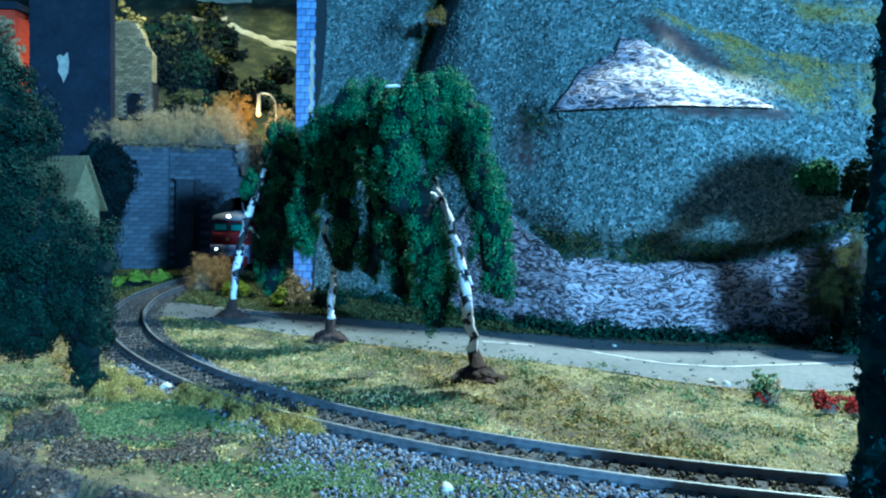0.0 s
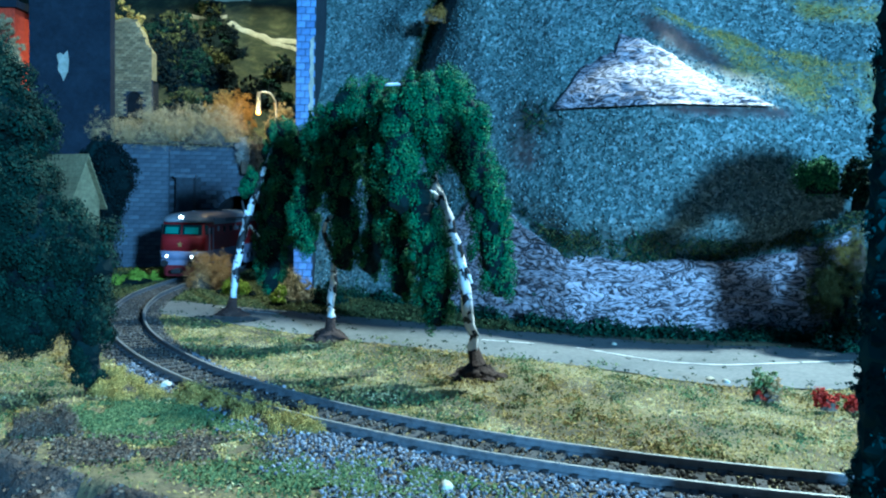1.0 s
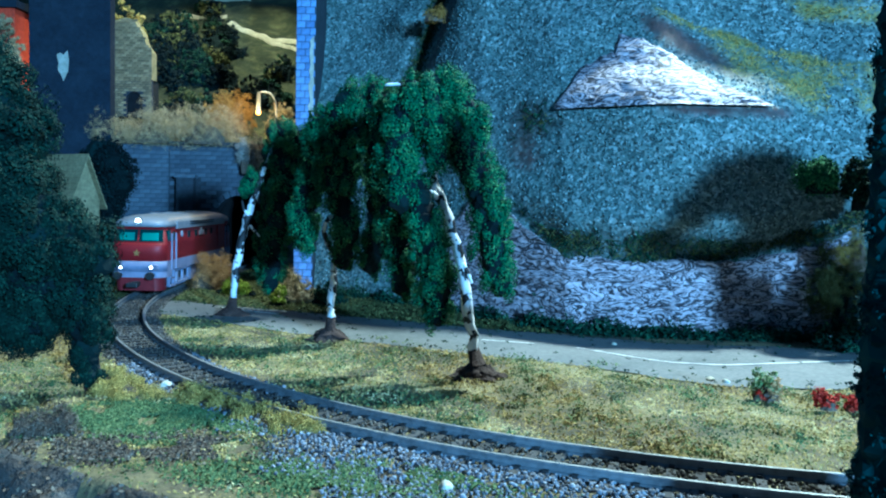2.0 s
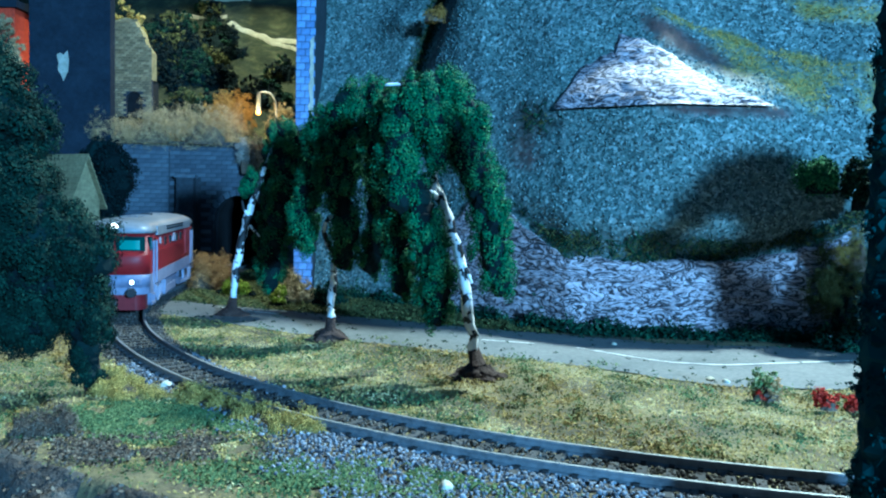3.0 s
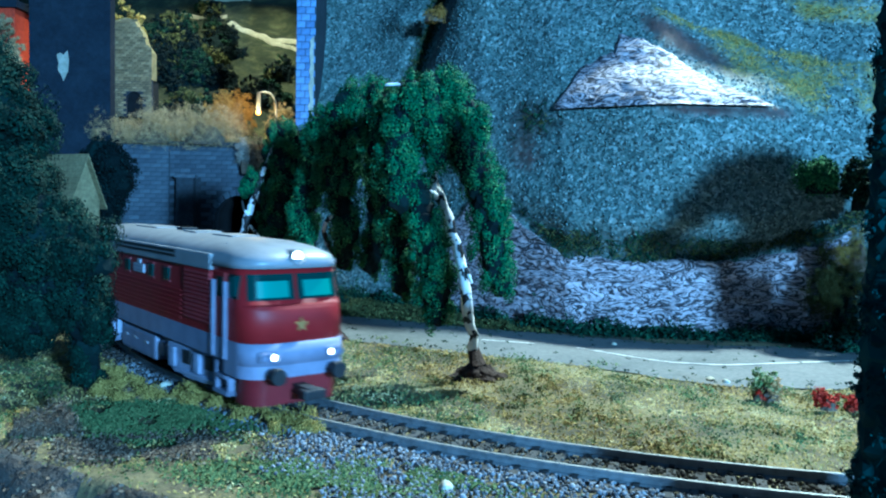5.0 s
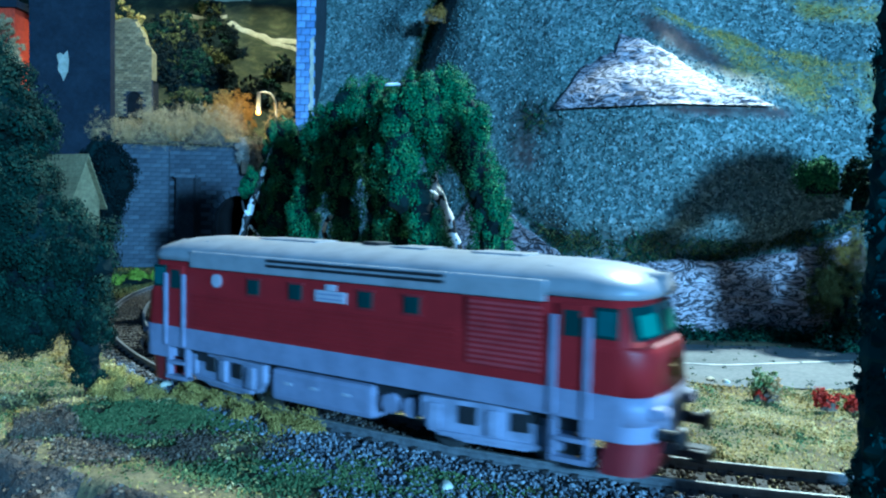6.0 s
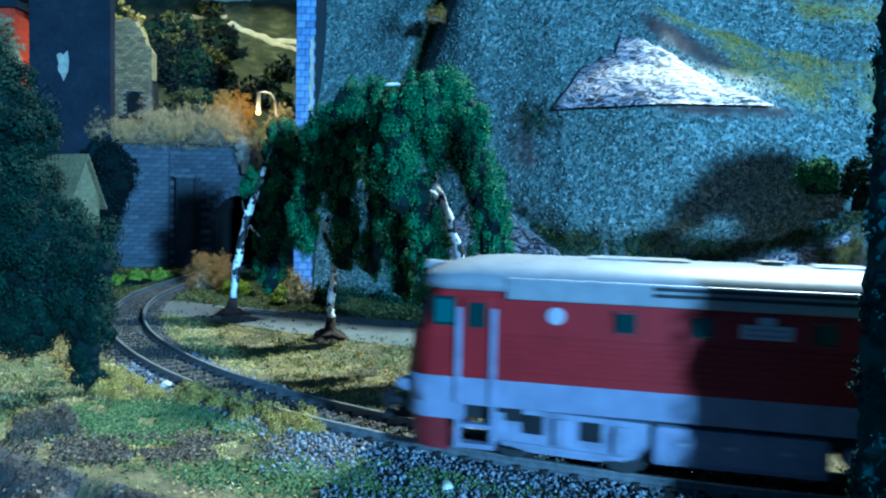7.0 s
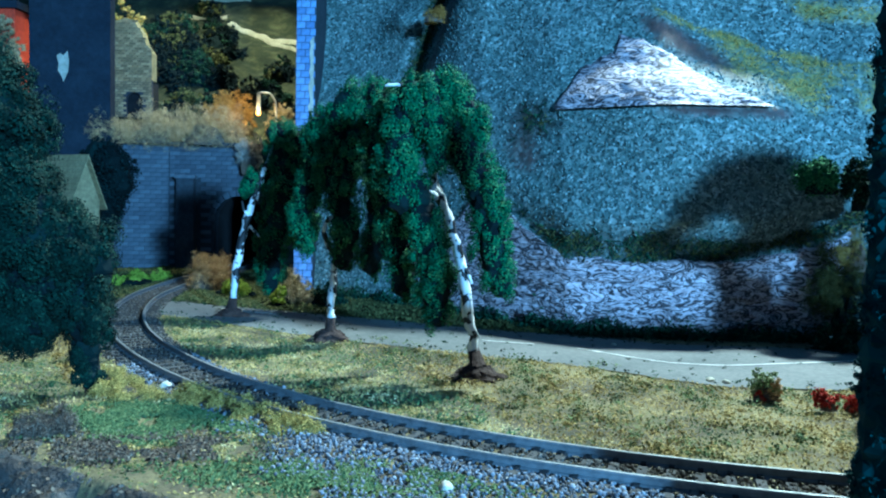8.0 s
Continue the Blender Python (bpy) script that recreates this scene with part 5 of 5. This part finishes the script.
# ---- rails ----
def build_track():
    tr = thing("railway_track", "curved model railway track on grey ballast", "railway track", kind="structure")
    ss = np.arange(-420, 640, 6.0)
    for side in (-1, 1):
        for name, mat, prof in (("rail", M_RAIL, [(-1.1, -2.7), (1.1, -2.7), (1.1, -2.3), (0.35, -2.0), (0.35, -0.9), (0.55, -0.7), (0.55, -0.12), (-0.55, -0.12), (-0.55, -0.7), (-0.35, -0.9), (-0.35, -2.0), (-1.1, -2.3)]),
                                ("rail_head", M_RAILTOP, [(-0.56, -0.3), (0.56, -0.3), (0.5, 0.0), (-0.5, 0.0)])):
            v = []
            for s in ss:
                for o, z in prof:
                    v.append((*track(s, side * 8.6 + o), z))
            k = len(prof)
            f = [(i * k + j, i * k + (j + 1) % k, (i + 1) * k + (j + 1) % k, (i + 1) * k + j) for i in range(len(ss) - 1) for j in range(k)]
            sheet(name, v, f, mat, tr)
    bm = boxed(-14.5, 14.5, -1.25, 1.25, -4.2, -2.6, 0.15)
    first = part("sleeper", bm, M_SLEEPER, tr)
    clips = bmesh.new()
    for k, s in enumerate(np.arange(-300, 636, 7.2)):
        ob = first if k == 0 else first.copy()
        if k:
            scene.collection.objects.link(ob)
        x, y = track(s)
        ob.matrix_local = pose(x * MM, y * MM, 0, 0, 0, math.degrees(max(0, s) / TRACK_R))
        for side in (-8.6, 8.6):
            m = pose(*track(s, side), 0, 0, 0, math.degrees(max(0, s) / TRACK_R))
            box(clips, -1.9, 1.9, -0.7, 0.7, -2.7, -1.9, 0, m)
    tagged(part("rail_fastenings", clips, M_SLEEPER, tr), kind="stuff")
    rng = np.random.default_rng(15)
    n = 24000
    s = rng.uniform(-280, 640, n)
    o = rng.uniform(-17, 17, n)
    c = np.array([(*track(a, b), 0) for a, b in zip(s, o)])
    c[:, 2] = -3.2 + rng.uniform(-0.3, 0.6, n) - 0.4 * (np.abs(o) > 13)
    grey = (s + 30 * waves(c[:, 0], c[:, 1], 18, 40, 3) > 235) & (np.abs(o) + 2 * waves(c[:, 0], c[:, 1], 19, 15, 3) > 8)
    tagged(stones("ballast", c[grey], 0.7, M_STONES, seed=16), "blue-grey gravel ballast between the sleepers", "ballast", kind="stuff")
    tagged(stones("ballast", c[~grey], 0.62, M_EARTHSTONE, seed=18), "brown earthy gravel ballast between the sleepers", "ballast", kind="stuff")
    n = 36000
    x, y = rng.uniform(-75, 190, n), rng.uniform(140, 260, n)
    o = off_track(x, y)
    rag = 6 * waves(x, y, 71, 24, 4)
    ok = (o > 13) & (x > -44 + rag) & (past_edge(x, y) < -22 + rag * 1.3)
    ok |= (o > 13) & (x > 0 + rag) & (past_edge(x, y) < 26)
    ok |= (o > 12) & (o < 30 + rag) & (x > -75) & (rng.uniform(0, 1, n) < 0.35)
    x, y = x[ok], y[ok]
    c = np.stack([x, y, ground_height(x, y) + rng.uniform(0.0, 1.3, len(x))], -1)
    tagged(stones("gravel", c, 0.54, M_STONES, seed=17), "blue-grey gravel in front of the rails", "gravel", kind="stuff")
    for x, y, r in ((-96, 279, 2.2), (2, 187, 1.7), (84, 387, 1.3), (106, 312, 1.6), (111, 309, 1.5), (-70, 259, 1.0)):
        bm = bmesh.new()
        bmesh.ops.create_icosphere(bm, subdivisions=3, radius=r)
        for v in bm.verts:
            v.co *= 1 + 0.3 * noise.noise(v.co * 0.6 + Vector((x, y, 0)))
            v.co.z *= 0.75
        ob = part("pebble", bm, M_PALE)
        ob.location = Vector((x, y, -4.2 + r * 0.55)) * MM
        tagged(ob, "single white pebble lying on the ground", "pebble", "white pebbles")


def build_street_lamp():
    lamp = thing("street_lamp", "grey street lamp with curved arm and warm light", "street lamp", at=(-161, 770, 113))
    p, r = fine_path([(0, 0, -4), (0, 0, 30), (-1, 0, 42), (-6, 0, 49), (-14, 0, 50), (-17, 0, 48)], [0.9, 0.8, 0.8, 0.8, 0.8, 0.8], 26)
    part("post", tube(p, r, 9), M_LAMPPOST, lamp)
    part("shade", cyl(bmesh.new(), (-17, 0, 49), (-17, 0, 32), 1.6, 2.4), M_LAMPPOST, lamp)
    bm = bmesh.new()
    bmesh.ops.create_icosphere(bm, subdivisions=3, radius=2.2, matrix=Matrix.Translation((-17, -0.5, 30)))
    part("bulb", bm, M_BULB, lamp)
    d = bpy.data.lights.new("street_light", "POINT")
    d.energy, d.color, d.shadow_soft_size = 0.10, (1.0, 0.55, 0.18), 0.004
    ob = new("street_light", d)
    ob.location = Vector((-178, 758, 143)) * MM


# ---- the locomotive: x forward, rail top at z = 0 ----
def outline(length, width, nose=8.0, n=18, power=4.2):
    """Plan of a car body with rounded noses, counter-clockwise."""
    half = []
    for k in range(-n, n + 1):
        a = math.pi / 2 * k / n
        y = width * math.copysign(abs(math.sin(a)) ** 0.62, a)
        x = length - nose + nose * max(0.0, 1 - abs(y / width) ** power) ** 0.5
        half.append((x, y))
    return half + [(-x, -y) for x, y in half]


def loft(rings, closed=True):
    bm = bmesh.new()
    vs = [[bm.verts.new((x, y, z)) for x, y in pts] for z, pts in rings]
    for a, b in zip(vs, vs[1:]):
        m = len(a)
        for k in range(m):
            bm.faces.new((a[k], a[(k + 1) % m], b[(k + 1) % m], b[k]))
    bm.faces.new(vs[0][::-1])
    bm.faces.new(vs[-1])
    return bm


UPPER = [(32.6, 85.0, 16.9), (43.4, 82.4, 16.2)]


def pane(parent, z0, z1, a0, a1, end, mat, name="window", proud=0.28):
    """A curved pane on the cab front or side between two ways round the nose, a little proud."""
    bm = bmesh.new()
    rows = []
    for z in (z0, z1):
        f = (z - UPPER[0][0]) / (UPPER[1][0] - UPPER[0][0])
        ln, w = (UPPER[0][i] + f * (UPPER[1][i] - UPPER[0][i]) + proud for i in (1, 2))
        pts = []
        for k in range(9):
            y = w * (a0 + (a1 - a0) * k / 8)
            x = ln - 5.5 + 5.5 * max(0.0, 1 - abs(y / w) ** 4.2) ** 0.5
            pts.append((x * end, y * end, z))
        rows.append(pts)
    fr = [[bm.verts.new(p) for p in r] for r in rows]
    bk = [[bm.verts.new((p[0] - 0.6 * end, p[1] * 0.985, p[2])) for p in r] for r in rows]
    for k in range(8):
        bm.faces.new((fr[0][k], fr[0][k + 1], fr[1][k + 1], fr[1][k]))
        bm.faces.new((bk[1][k], bk[1][k + 1], bk[0][k + 1], bk[0][k]))
    return part(name, bm, mat, parent)


def hood(x0, x1, y, z, r, wall):
    """A short open tube along x round a lamp's lens."""
    bm = bmesh.new()
    n = 20
    rings = [[bm.verts.new((x, y + q * math.cos(2 * math.pi * k / n), z + q * math.sin(2 * math.pi * k / n))) for k in range(n)] for x, q in ((x0, r), (x1, r), (x1, r + wall), (x0, r + wall))]
    for a, b in zip(rings, rings[1:] + rings[:1]):
        for k in range(n):
            bm.faces.new((a[k], a[(k + 1) % n], b[(k + 1) % n], b[k]))
    return bm


def build_bogie(loco, x):
    bogie = part("bogie", boxed(-16, 16, -9, 9, 6, 11, 0.8), M_BLACK, loco)
    bogie.location = (x * MM, 0, 0)
    for s in (-1, 1):
        y0, y1 = sorted((s * 13.4, s * 15.4))
        bm = bmesh.new()
        vs = [bm.verts.new((x, y0, z)) for x, z in ((-20, 14.2), (-20, 9), (-17.5, 5.6), (-8, 3.8), (8, 3.8), (17.5, 5.6), (20, 9), (20, 14.2))]
        bm.faces.new(vs)
        ex = bmesh.ops.extrude_face_region(bm, geom=bm.faces[:])
        bmesh.ops.translate(bm, vec=(0, y1 - y0, 0), verts=[v for v in ex["geom"] if isinstance(v, bmesh.types.BMVert)])
        frame_plate = part("side_frame", bm, M_FRAME, bogie, "light grey bogie side frame")
        y2, y3 = sorted((s * 15.2, s * 15.9))
        # raised black blocks paint the dark of holes in the frame
        for a in (-9.5, 4.5):
            part("opening_shade", boxed(a, a + 5, y2, y3, 8.4, 13.0, 0.3), M_BLACK, frame_plate)
        for a in (-18, -1.8, 12.5):
            part("spring_box", boxed(a, a + 3.8, min(y2, s * 16.5), max(y3, s * 16.5), 6.4, 13, 0.5), M_FRAME, frame_plate)
        part("brake_beam", boxed(-15, 15, min(y2, s * 16.2), max(y3, s * 16.2), 4.8, 6.0, 0.3), M_FRAME, frame_plate)
    for a in (-13.8, 13.8):
        bm = cyl(bmesh.new(), (0, -12, 0), (0, 12, 0), 1.0, seg=10)
        for s in (-1, 1):
            cyl(bm, (0, s * 7.0, 0), (0, s * 9.6, 0), 5.7, seg=28)
            cyl(bm, (0, s * 6.5, 0), (0, s * 7.1, 0), 6.3, seg=28)
            for k in range(6):
                q = 2 * math.pi * k / 6
                cyl(bm, (3.3 * math.cos(q), s * 9.4, 3.3 * math.sin(q)), (3.3 * math.cos(q), s * 9.9, 3.3 * math.sin(q)), 0.9, seg=8)
        ob = part("wheelset", bm, M_STEEL, bogie)
        ob.location = (a * MM, 0, 5.75 * MM)
        WHEELS.append((ob, a))
    BOGIES.append((bogie, x))


BOGIES, WHEELS = [], []


def build_loco():
    loco = thing("diesel_locomotive", "red model diesel locomotive with light grey stripe and roof", "locomotive")
    part("body", loft([(21.6, outline(88.0, 17.2)), (31.2, outline(87.0, 17.1)), (32.2, outline(86.4, 17.0, 7)), (32.6, outline(85.0, 16.9, 5.5)), (43.4, outline(82.4, 16.2, 5.5))]), M_LOCORED, loco, "dark red body")
    part("stripe", loft([(15.0, outline(88.2, 17.35)), (21.6, outline(88.25, 17.4))]), M_LOCOGREY, loco, "light grey waist stripe")
    part("floor", boxed(-80, 80, -14, 14, 11, 15), M_BLACK, loco)
    roof = part("roof", loft([(43.0, outline(84.6, 17.3, 10)), (44.8, outline(85.0, 17.2, 10)), (46.9, outline(83.4, 16.2, 11)), (48.8, outline(79.0, 13.4, 14)), (50.1, outline(73, 9.5, 18)), (50.8, outline(66, 4.0, 18))]), M_ROOF, loco, "pale grey rounded roof")
    for ob in loco.children:
        if ob.name.startswith(("body", "stripe")):
            for f in ob.data.polygons:
                f.use_smooth = abs(f.normal.z) < 0.4 and abs(f.normal.y) < 0.98
    for f in roof.data.polygons:
        f.use_smooth = f.normal.z < 0.995 and f.normal.z > -0.5
    for s in (-1, 1):
        part("roof_side", boxed(-62, 62, s * 16.9 - 0.7, s * 16.9 + 0.7, 41.2, 46.4, 0.5), M_ROOF, loco)
        for z in (43.9, 45.4):
            part("louvre", boxed(-28, 34, s * 17.5 - 0.4, s * 17.5 + 0.4, z - 0.4, z + 0.4), M_BLACK, loco, "dark roof louvre")
        for k in range(7):
            part("rib", boxed(-61 if s < 0 else -38, 38 if s < 0 else 61, s * 17.2 - 0.25, s * 17.2 + 0.25, 23.2 + 1.5 * k, 23.8 + 1.5 * k), M_LOCORED, loco)
        grille = part("grille", boxed(-s * 51.5 - 10.5, -s * 51.5 + 10.5, s * 17.0 - 0.45, s * 17.0 + 0.45, 24, 41, 0.2), M_LOCORED, loco)
        for k in range(12):
            part("slat", boxed(-s * 51.5 - 10, -s * 51.5 + 10, s * 17.3 - 0.45, s * 17.3 + 0.45, 24.6 + 1.35 * k, 25.3 + 1.35 * k), M_FADED, grille)
        for x in (-34, -17, 8.5, 24):
            w = part("side_window", boxed(x * -s - 2.3, x * -s + 2.3, s * 16.85 - 0.5, s * 16.85 + 0.5, 34.8, 39.2, 0.3), M_GLASS, loco, "small dark side window")
            part("window_frame", box(boxed(x * -s - 2.9, x * -s + 2.9, s * 16.8 - 0.4, s * 16.8 + 0.4, 39.2, 39.8), x * -s - 2.9, x * -s + 2.9, s * 16.8 - 0.4, s * 16.8 + 0.4, 34.2, 34.8), M_LOCODARK, w)
        plate = part("name_plate", boxed(3.6 * s - 5.5, 3.6 * s + 5.5, s * 17.1 - 0.35, s * 17.1 + 0.35, 35.2, 38.4, 0.2), M_WHITE, loco, "white plate with plain bars")
        part("plate_crest", boxed(3.6 * s - 1.9, 3.6 * s + 1.9, s * 17.0 - 0.35, s * 17.0 + 0.35, 38.4, 40.2, 0.4), M_WHITE, plate)
        for z in (36.1, 37.4):
            part("plate_bar", boxed(3.6 * s - 4.4, 3.6 * s + 4.4, s * 17.35 - 0.2, s * 17.35 + 0.2, z - 0.22, z + 0.22), M_LOCOGREY, plate)
        bm = cyl(bmesh.new(), (50 * s, s * 16.7, 37.8), (50 * s, s * 17.2, 37.8), 2.1, seg=20)
        part("round_emblem", bm, M_WHITE, loco, "white round emblem")
        tank = part("fuel_tank", boxed(-27 if s < 0 else -11, 11 if s < 0 else 27, min(s * 6, s * 16.2), max(s * 6, s * 16.2), 4.2, 13.6, 1.4), M_LOCOGREY, loco, "light grey fuel tank")
        for x in (-20, -10, 2):
            part("tank_label", boxed(x * -s - 1.4, x * -s + 1.4, s * 16.2 - 0.3, s * 16.2 + 0.3, 9.4, 10.2), M_WHITE, tank)
        for x in (16.5, 23.5):
            bm = cyl(bmesh.new(), (x * -s, s * 9, 9.6), (x * -s, s * 15.8, 9.6), 3.0, 2.7, seg=18)
            part("air_tank", bm, M_LOCOGREY, loco)
        # doors with their rails and the steps below
        for x in (-69, 69):
            door = part("door", boxed(x - 3.6, x + 3.6, s * 16.85 - 0.4, s * 16.85 + 0.4, 22, 41.4, 0.3), M_LOCORED, loco)
            part("door_window", boxed(x - 2.2, x + 2.2, s * 17.2 - 0.25, s * 17.2 + 0.25, 34, 40, 0.2), M_GLASS, door)
            for dx in (-4.3, 4.3):
                part("handrail", boxed(x + dx - 0.75, x + dx + 0.75, s * 17.6 - 0.5, s * 17.6 + 0.5, 15.5, 38.8, 0.3), M_LOCOGREY, door, "light grey door handrail")
            steps = part("steps", box(box(boxed(x - 5, x - 3.8, s * 15.6 - 1, s * 15.6 + 1, 4.4, 15), x + 3.8, x + 5, s * 15.6 - 1, s * 15.6 + 1, 4.4, 15), x - 5, x + 5, s * 15.6 - 1.4, s * 15.6 + 1.4, 4.2, 5.4), M_LOCOGREY, loco, "light grey steps")
            part("tread", boxed(x - 3.8, x + 3.8, s * 15.6 - 1.4, s * 15.6 + 1.4, 9.2, 10.2), M_LOCOGREY, steps)
    # both ends
    for end in (1, -1):
        lit = end == 1
        for z0, z1, sec, name, mat in ((11.2, 15.0, 72.0, "apron", M_LOCOGREY), (2.8, 11.2, 77.0, "snow_plough", M_LOCODARK)):
            pts = [(min(88.1 if name == "apron" else 87.0, p[0]), p[1] * (1.0 if name == "apron" else 0.86)) for p in outline(88.1, 17.3) if p[0] > 0]
            ring = [(sec * end, pts[0][1] * end)] + [(x * end, y * end) for x, y in pts] + [(sec * end, pts[-1][1] * end)]
            low = [(x - (1.2 * end if name == "snow_plough" else 0), y) for x, y in ring]
            part(name, loft([(z0, low), (z1, ring)]), mat, loco, "dark red plough" if name == "snow_plough" else "")
        for a0, a1 in ((-0.88, -0.03), (0.03, 0.88)):
            glass = pane(loco, 33.8, 41.4, a0, a1, end, M_GLASS, "windscreen", 0.26)
            mid = 0.14 if a0 > 0 else -0.14
            pane(glass, 34.6, 39.4, min(mid, mid * 5.2), max(mid, mid * 5.2), end, M_CABGLOW if lit else M_GLASS, "lit_pane", 0.40)
        for a in (-1, 1):
            side_pane = part("cab_window", boxed(77.2 * end - 2.9, 77.2 * end + 2.9, a * 16.3 - 0.75, a * 16.3 + 0.75, 34.0, 41.2, 0.3), M_GLASS, loco)
            part("lit_pane", boxed(77.2 * end - 2.3, 77.2 * end + 2.3, a * 16.45 - 0.75, a * 16.45 + 0.75, 34.8, 40.4, 0.2), M_CABSIDE, side_pane)
            light = part("lamp_cluster", boxed(min(86.4 * end, 88.7 * end), max(86.4 * end, 88.7 * end), a * 10.8 - 3, a * 10.8 + 3, 16.2, 19.4, 0.8), M_LOCOGREY, loco)
            for dy in (-1.35, 1.35):
                hot = lit and dy * a < 0 or not lit
                part("lens", cyl(bmesh.new(), (88.3 * end, a * 10.8 + dy, 17.8), (88.9 * end, a * 10.8 + dy, 17.8), 1.15, 1.0, 14), (M_HEAD if lit else M_TAIL) if hot else M_LOCOGREY, light)
                part("lens_rim", hood(88.2 * end, 89.9 * end, a * 10.8 + dy, 17.8, 1.1, 0.22), M_LOCOGREY, light)
            buf = part("buffer", cyl(bmesh.new(), (86 * end, a * 10, 12.8), (92.5 * end, a * 10, 12.8), 1.4, seg=14), M_BLACK, loco, "black buffer")
            part("buffer_head", cyl(bmesh.new(), (92.5 * end, a * 10, 12.8), (94.0 * end, a * 10, 12.8), 2.6, 2.3, 20), M_BLACK, buf)
        part("coupler", box(boxed(min(84 * end, 96 * end), max(84 * end, 96 * end), -2, 2, 6.0, 9.0, 0.5), min(93 * end, 97 * end), max(93 * end, 97 * end), -3.6, 3.6, 5.8, 8.6, 0.5), M_BLACK, loco)
        top = part("roof_lamp", cyl(bmesh.new(), (78 * end, 0, 46.4), (83.6 * end, 0, 46.4), 2.3, 2.1, 18), M_ROOF, loco)
        part("roof_lens", cyl(bmesh.new(), (83.6 * end, 0, 46.4), (84.2 * end, 0, 46.4), 2.1, 1.9, 16), M_HEAD if lit else M_GLASS, top)
        part("lamp_hood", hood(83.2 * end, 86.0 * end, 0, 46.4, 2.05, 0.3), M_ROOF, top)
        bm = bmesh.new()
        vs = [bm.verts.new(((88.2 + 0.1) * end, (2.3 if k % 2 == 0 else 1.0) * math.sin(math.pi * k / 5), 26.6 + (2.3 if k % 2 == 0 else 1.0) * math.cos(math.pi * k / 5))) for k in range(10)]
        bm.faces.new(vs)
        ex = bmesh.ops.extrude_face_region(bm, geom=bm.faces[:])
        bmesh.ops.translate(bm, vec=(-0.8 * end, 0, 0), verts=[v for v in ex["geom"] if isinstance(v, bmesh.types.BMVert)])
        part("star", bm, M_GOLD, loco, "gold five-pointed star")
        part("roof_seam", boxed(60.5 * end - 0.35, 60.5 * end + 0.35, -12, 12, 48.9, 49.5), M_ROOF, loco)
    for x0, x1 in ((-44, -20), (8, 20), (34, 50)):
        part("roof_hatch", boxed(x0, x1, -5, 5, 50.2, 51.2, 0.4), M_ROOF, loco)
    part("exhaust", boxed(-4, 2, -3, 3, 50.2, 51.8, 0.4), M_BLACK, loco)
    build_bogie(loco, 46)
    build_bogie(loco, -46)
    return loco


build_ground()
build_road()
build_hill()
build_rock_wall()
build_portal()
build_pillar()
build_back()
build_hut()
build_hall()
build_birches()
build_dark_trees()
build_bushes()
build_street_lamp()
LOCO = build_loco()
build_track()
build_grass()


# ---- what moves: the locomotive, its turning bogies and wheels ----
WAY_T = [0.0, 0.5, 1.0, 1.4, 1.7, 2.8, 3.2, 3.5, 4.5, 5.8, 6.2, 6.5, 7.0, 7.5, 8.0]
WAY_S = [-267.0, -209.0, -152.5, -111.0, -83.0, 14.0, 53.5, 86.0, 200.5, 340.5, 384.0, 416.7, 471.0, 526.5, 586.0]
SPEEDS = [(b - a) / (d - c) for a, b, c, d in zip(WAY_S, WAY_S[1:], WAY_T, WAY_T[1:])]
SPEEDS = [SPEEDS[0]] + [(a + b) / 2 for a, b in zip(SPEEDS, SPEEDS[1:])] + [SPEEDS[-1]]


def run(t):
    """How far the locomotive has come along the track at t seconds."""
    k = min(len(WAY_T) - 2, max(0, sum(1 for q in WAY_T[1:] if q <= t)))
    h = WAY_T[k + 1] - WAY_T[k]
    u = (t - WAY_T[k]) / h
    return (WAY_S[k] * (2 * u ** 3 - 3 * u * u + 1) + WAY_S[k + 1] * (3 * u * u - 2 * u ** 3)
            + h * SPEEDS[k] * (u ** 3 - 2 * u * u + u) + h * SPEEDS[k + 1] * (u ** 3 - u * u))


def axis_pose(s, half):
    """The middle and heading (degrees) of a chord between s - half and s + half."""
    a, b = track(s - half), track(s + half)
    return (a[0] + b[0]) / 2, (a[1] + b[1]) / 2, math.degrees(math.atan2(b[1] - a[1], b[0] - a[0]))


def motions():
    times = [round(0.1 * k, 2) for k in range(81)]
    rows, turns = [], {0: [], 1: []}
    for t in times:
        s = run(t)
        x, y, h = axis_pose(s, 46)
        rows.append((t, pose(x * MM, y * MM, 0, 0, 0, h)))
        for k, (_, bx) in enumerate(BOGIES):
            hb = axis_pose(s + bx, 13.8)[2]
            turns[k].append((t, pose(bx * MM, 0, 0, 0, 0, (hb - h + 180) % 360 - 180)))
    walk(LOCO, rows)
    for k, (bogie, _) in enumerate(BOGIES):
        walk(bogie, turns[k])
    steps = [round(0.05 * k, 3) for k in range(161)]
    for wheel, a in WHEELS:
        walk(wheel, [(t, pose(a * MM, 0, 5.75 * MM, 0, math.degrees((run(t) + 300) / 5.75) % 360, 0)) for t in steps])


motions()
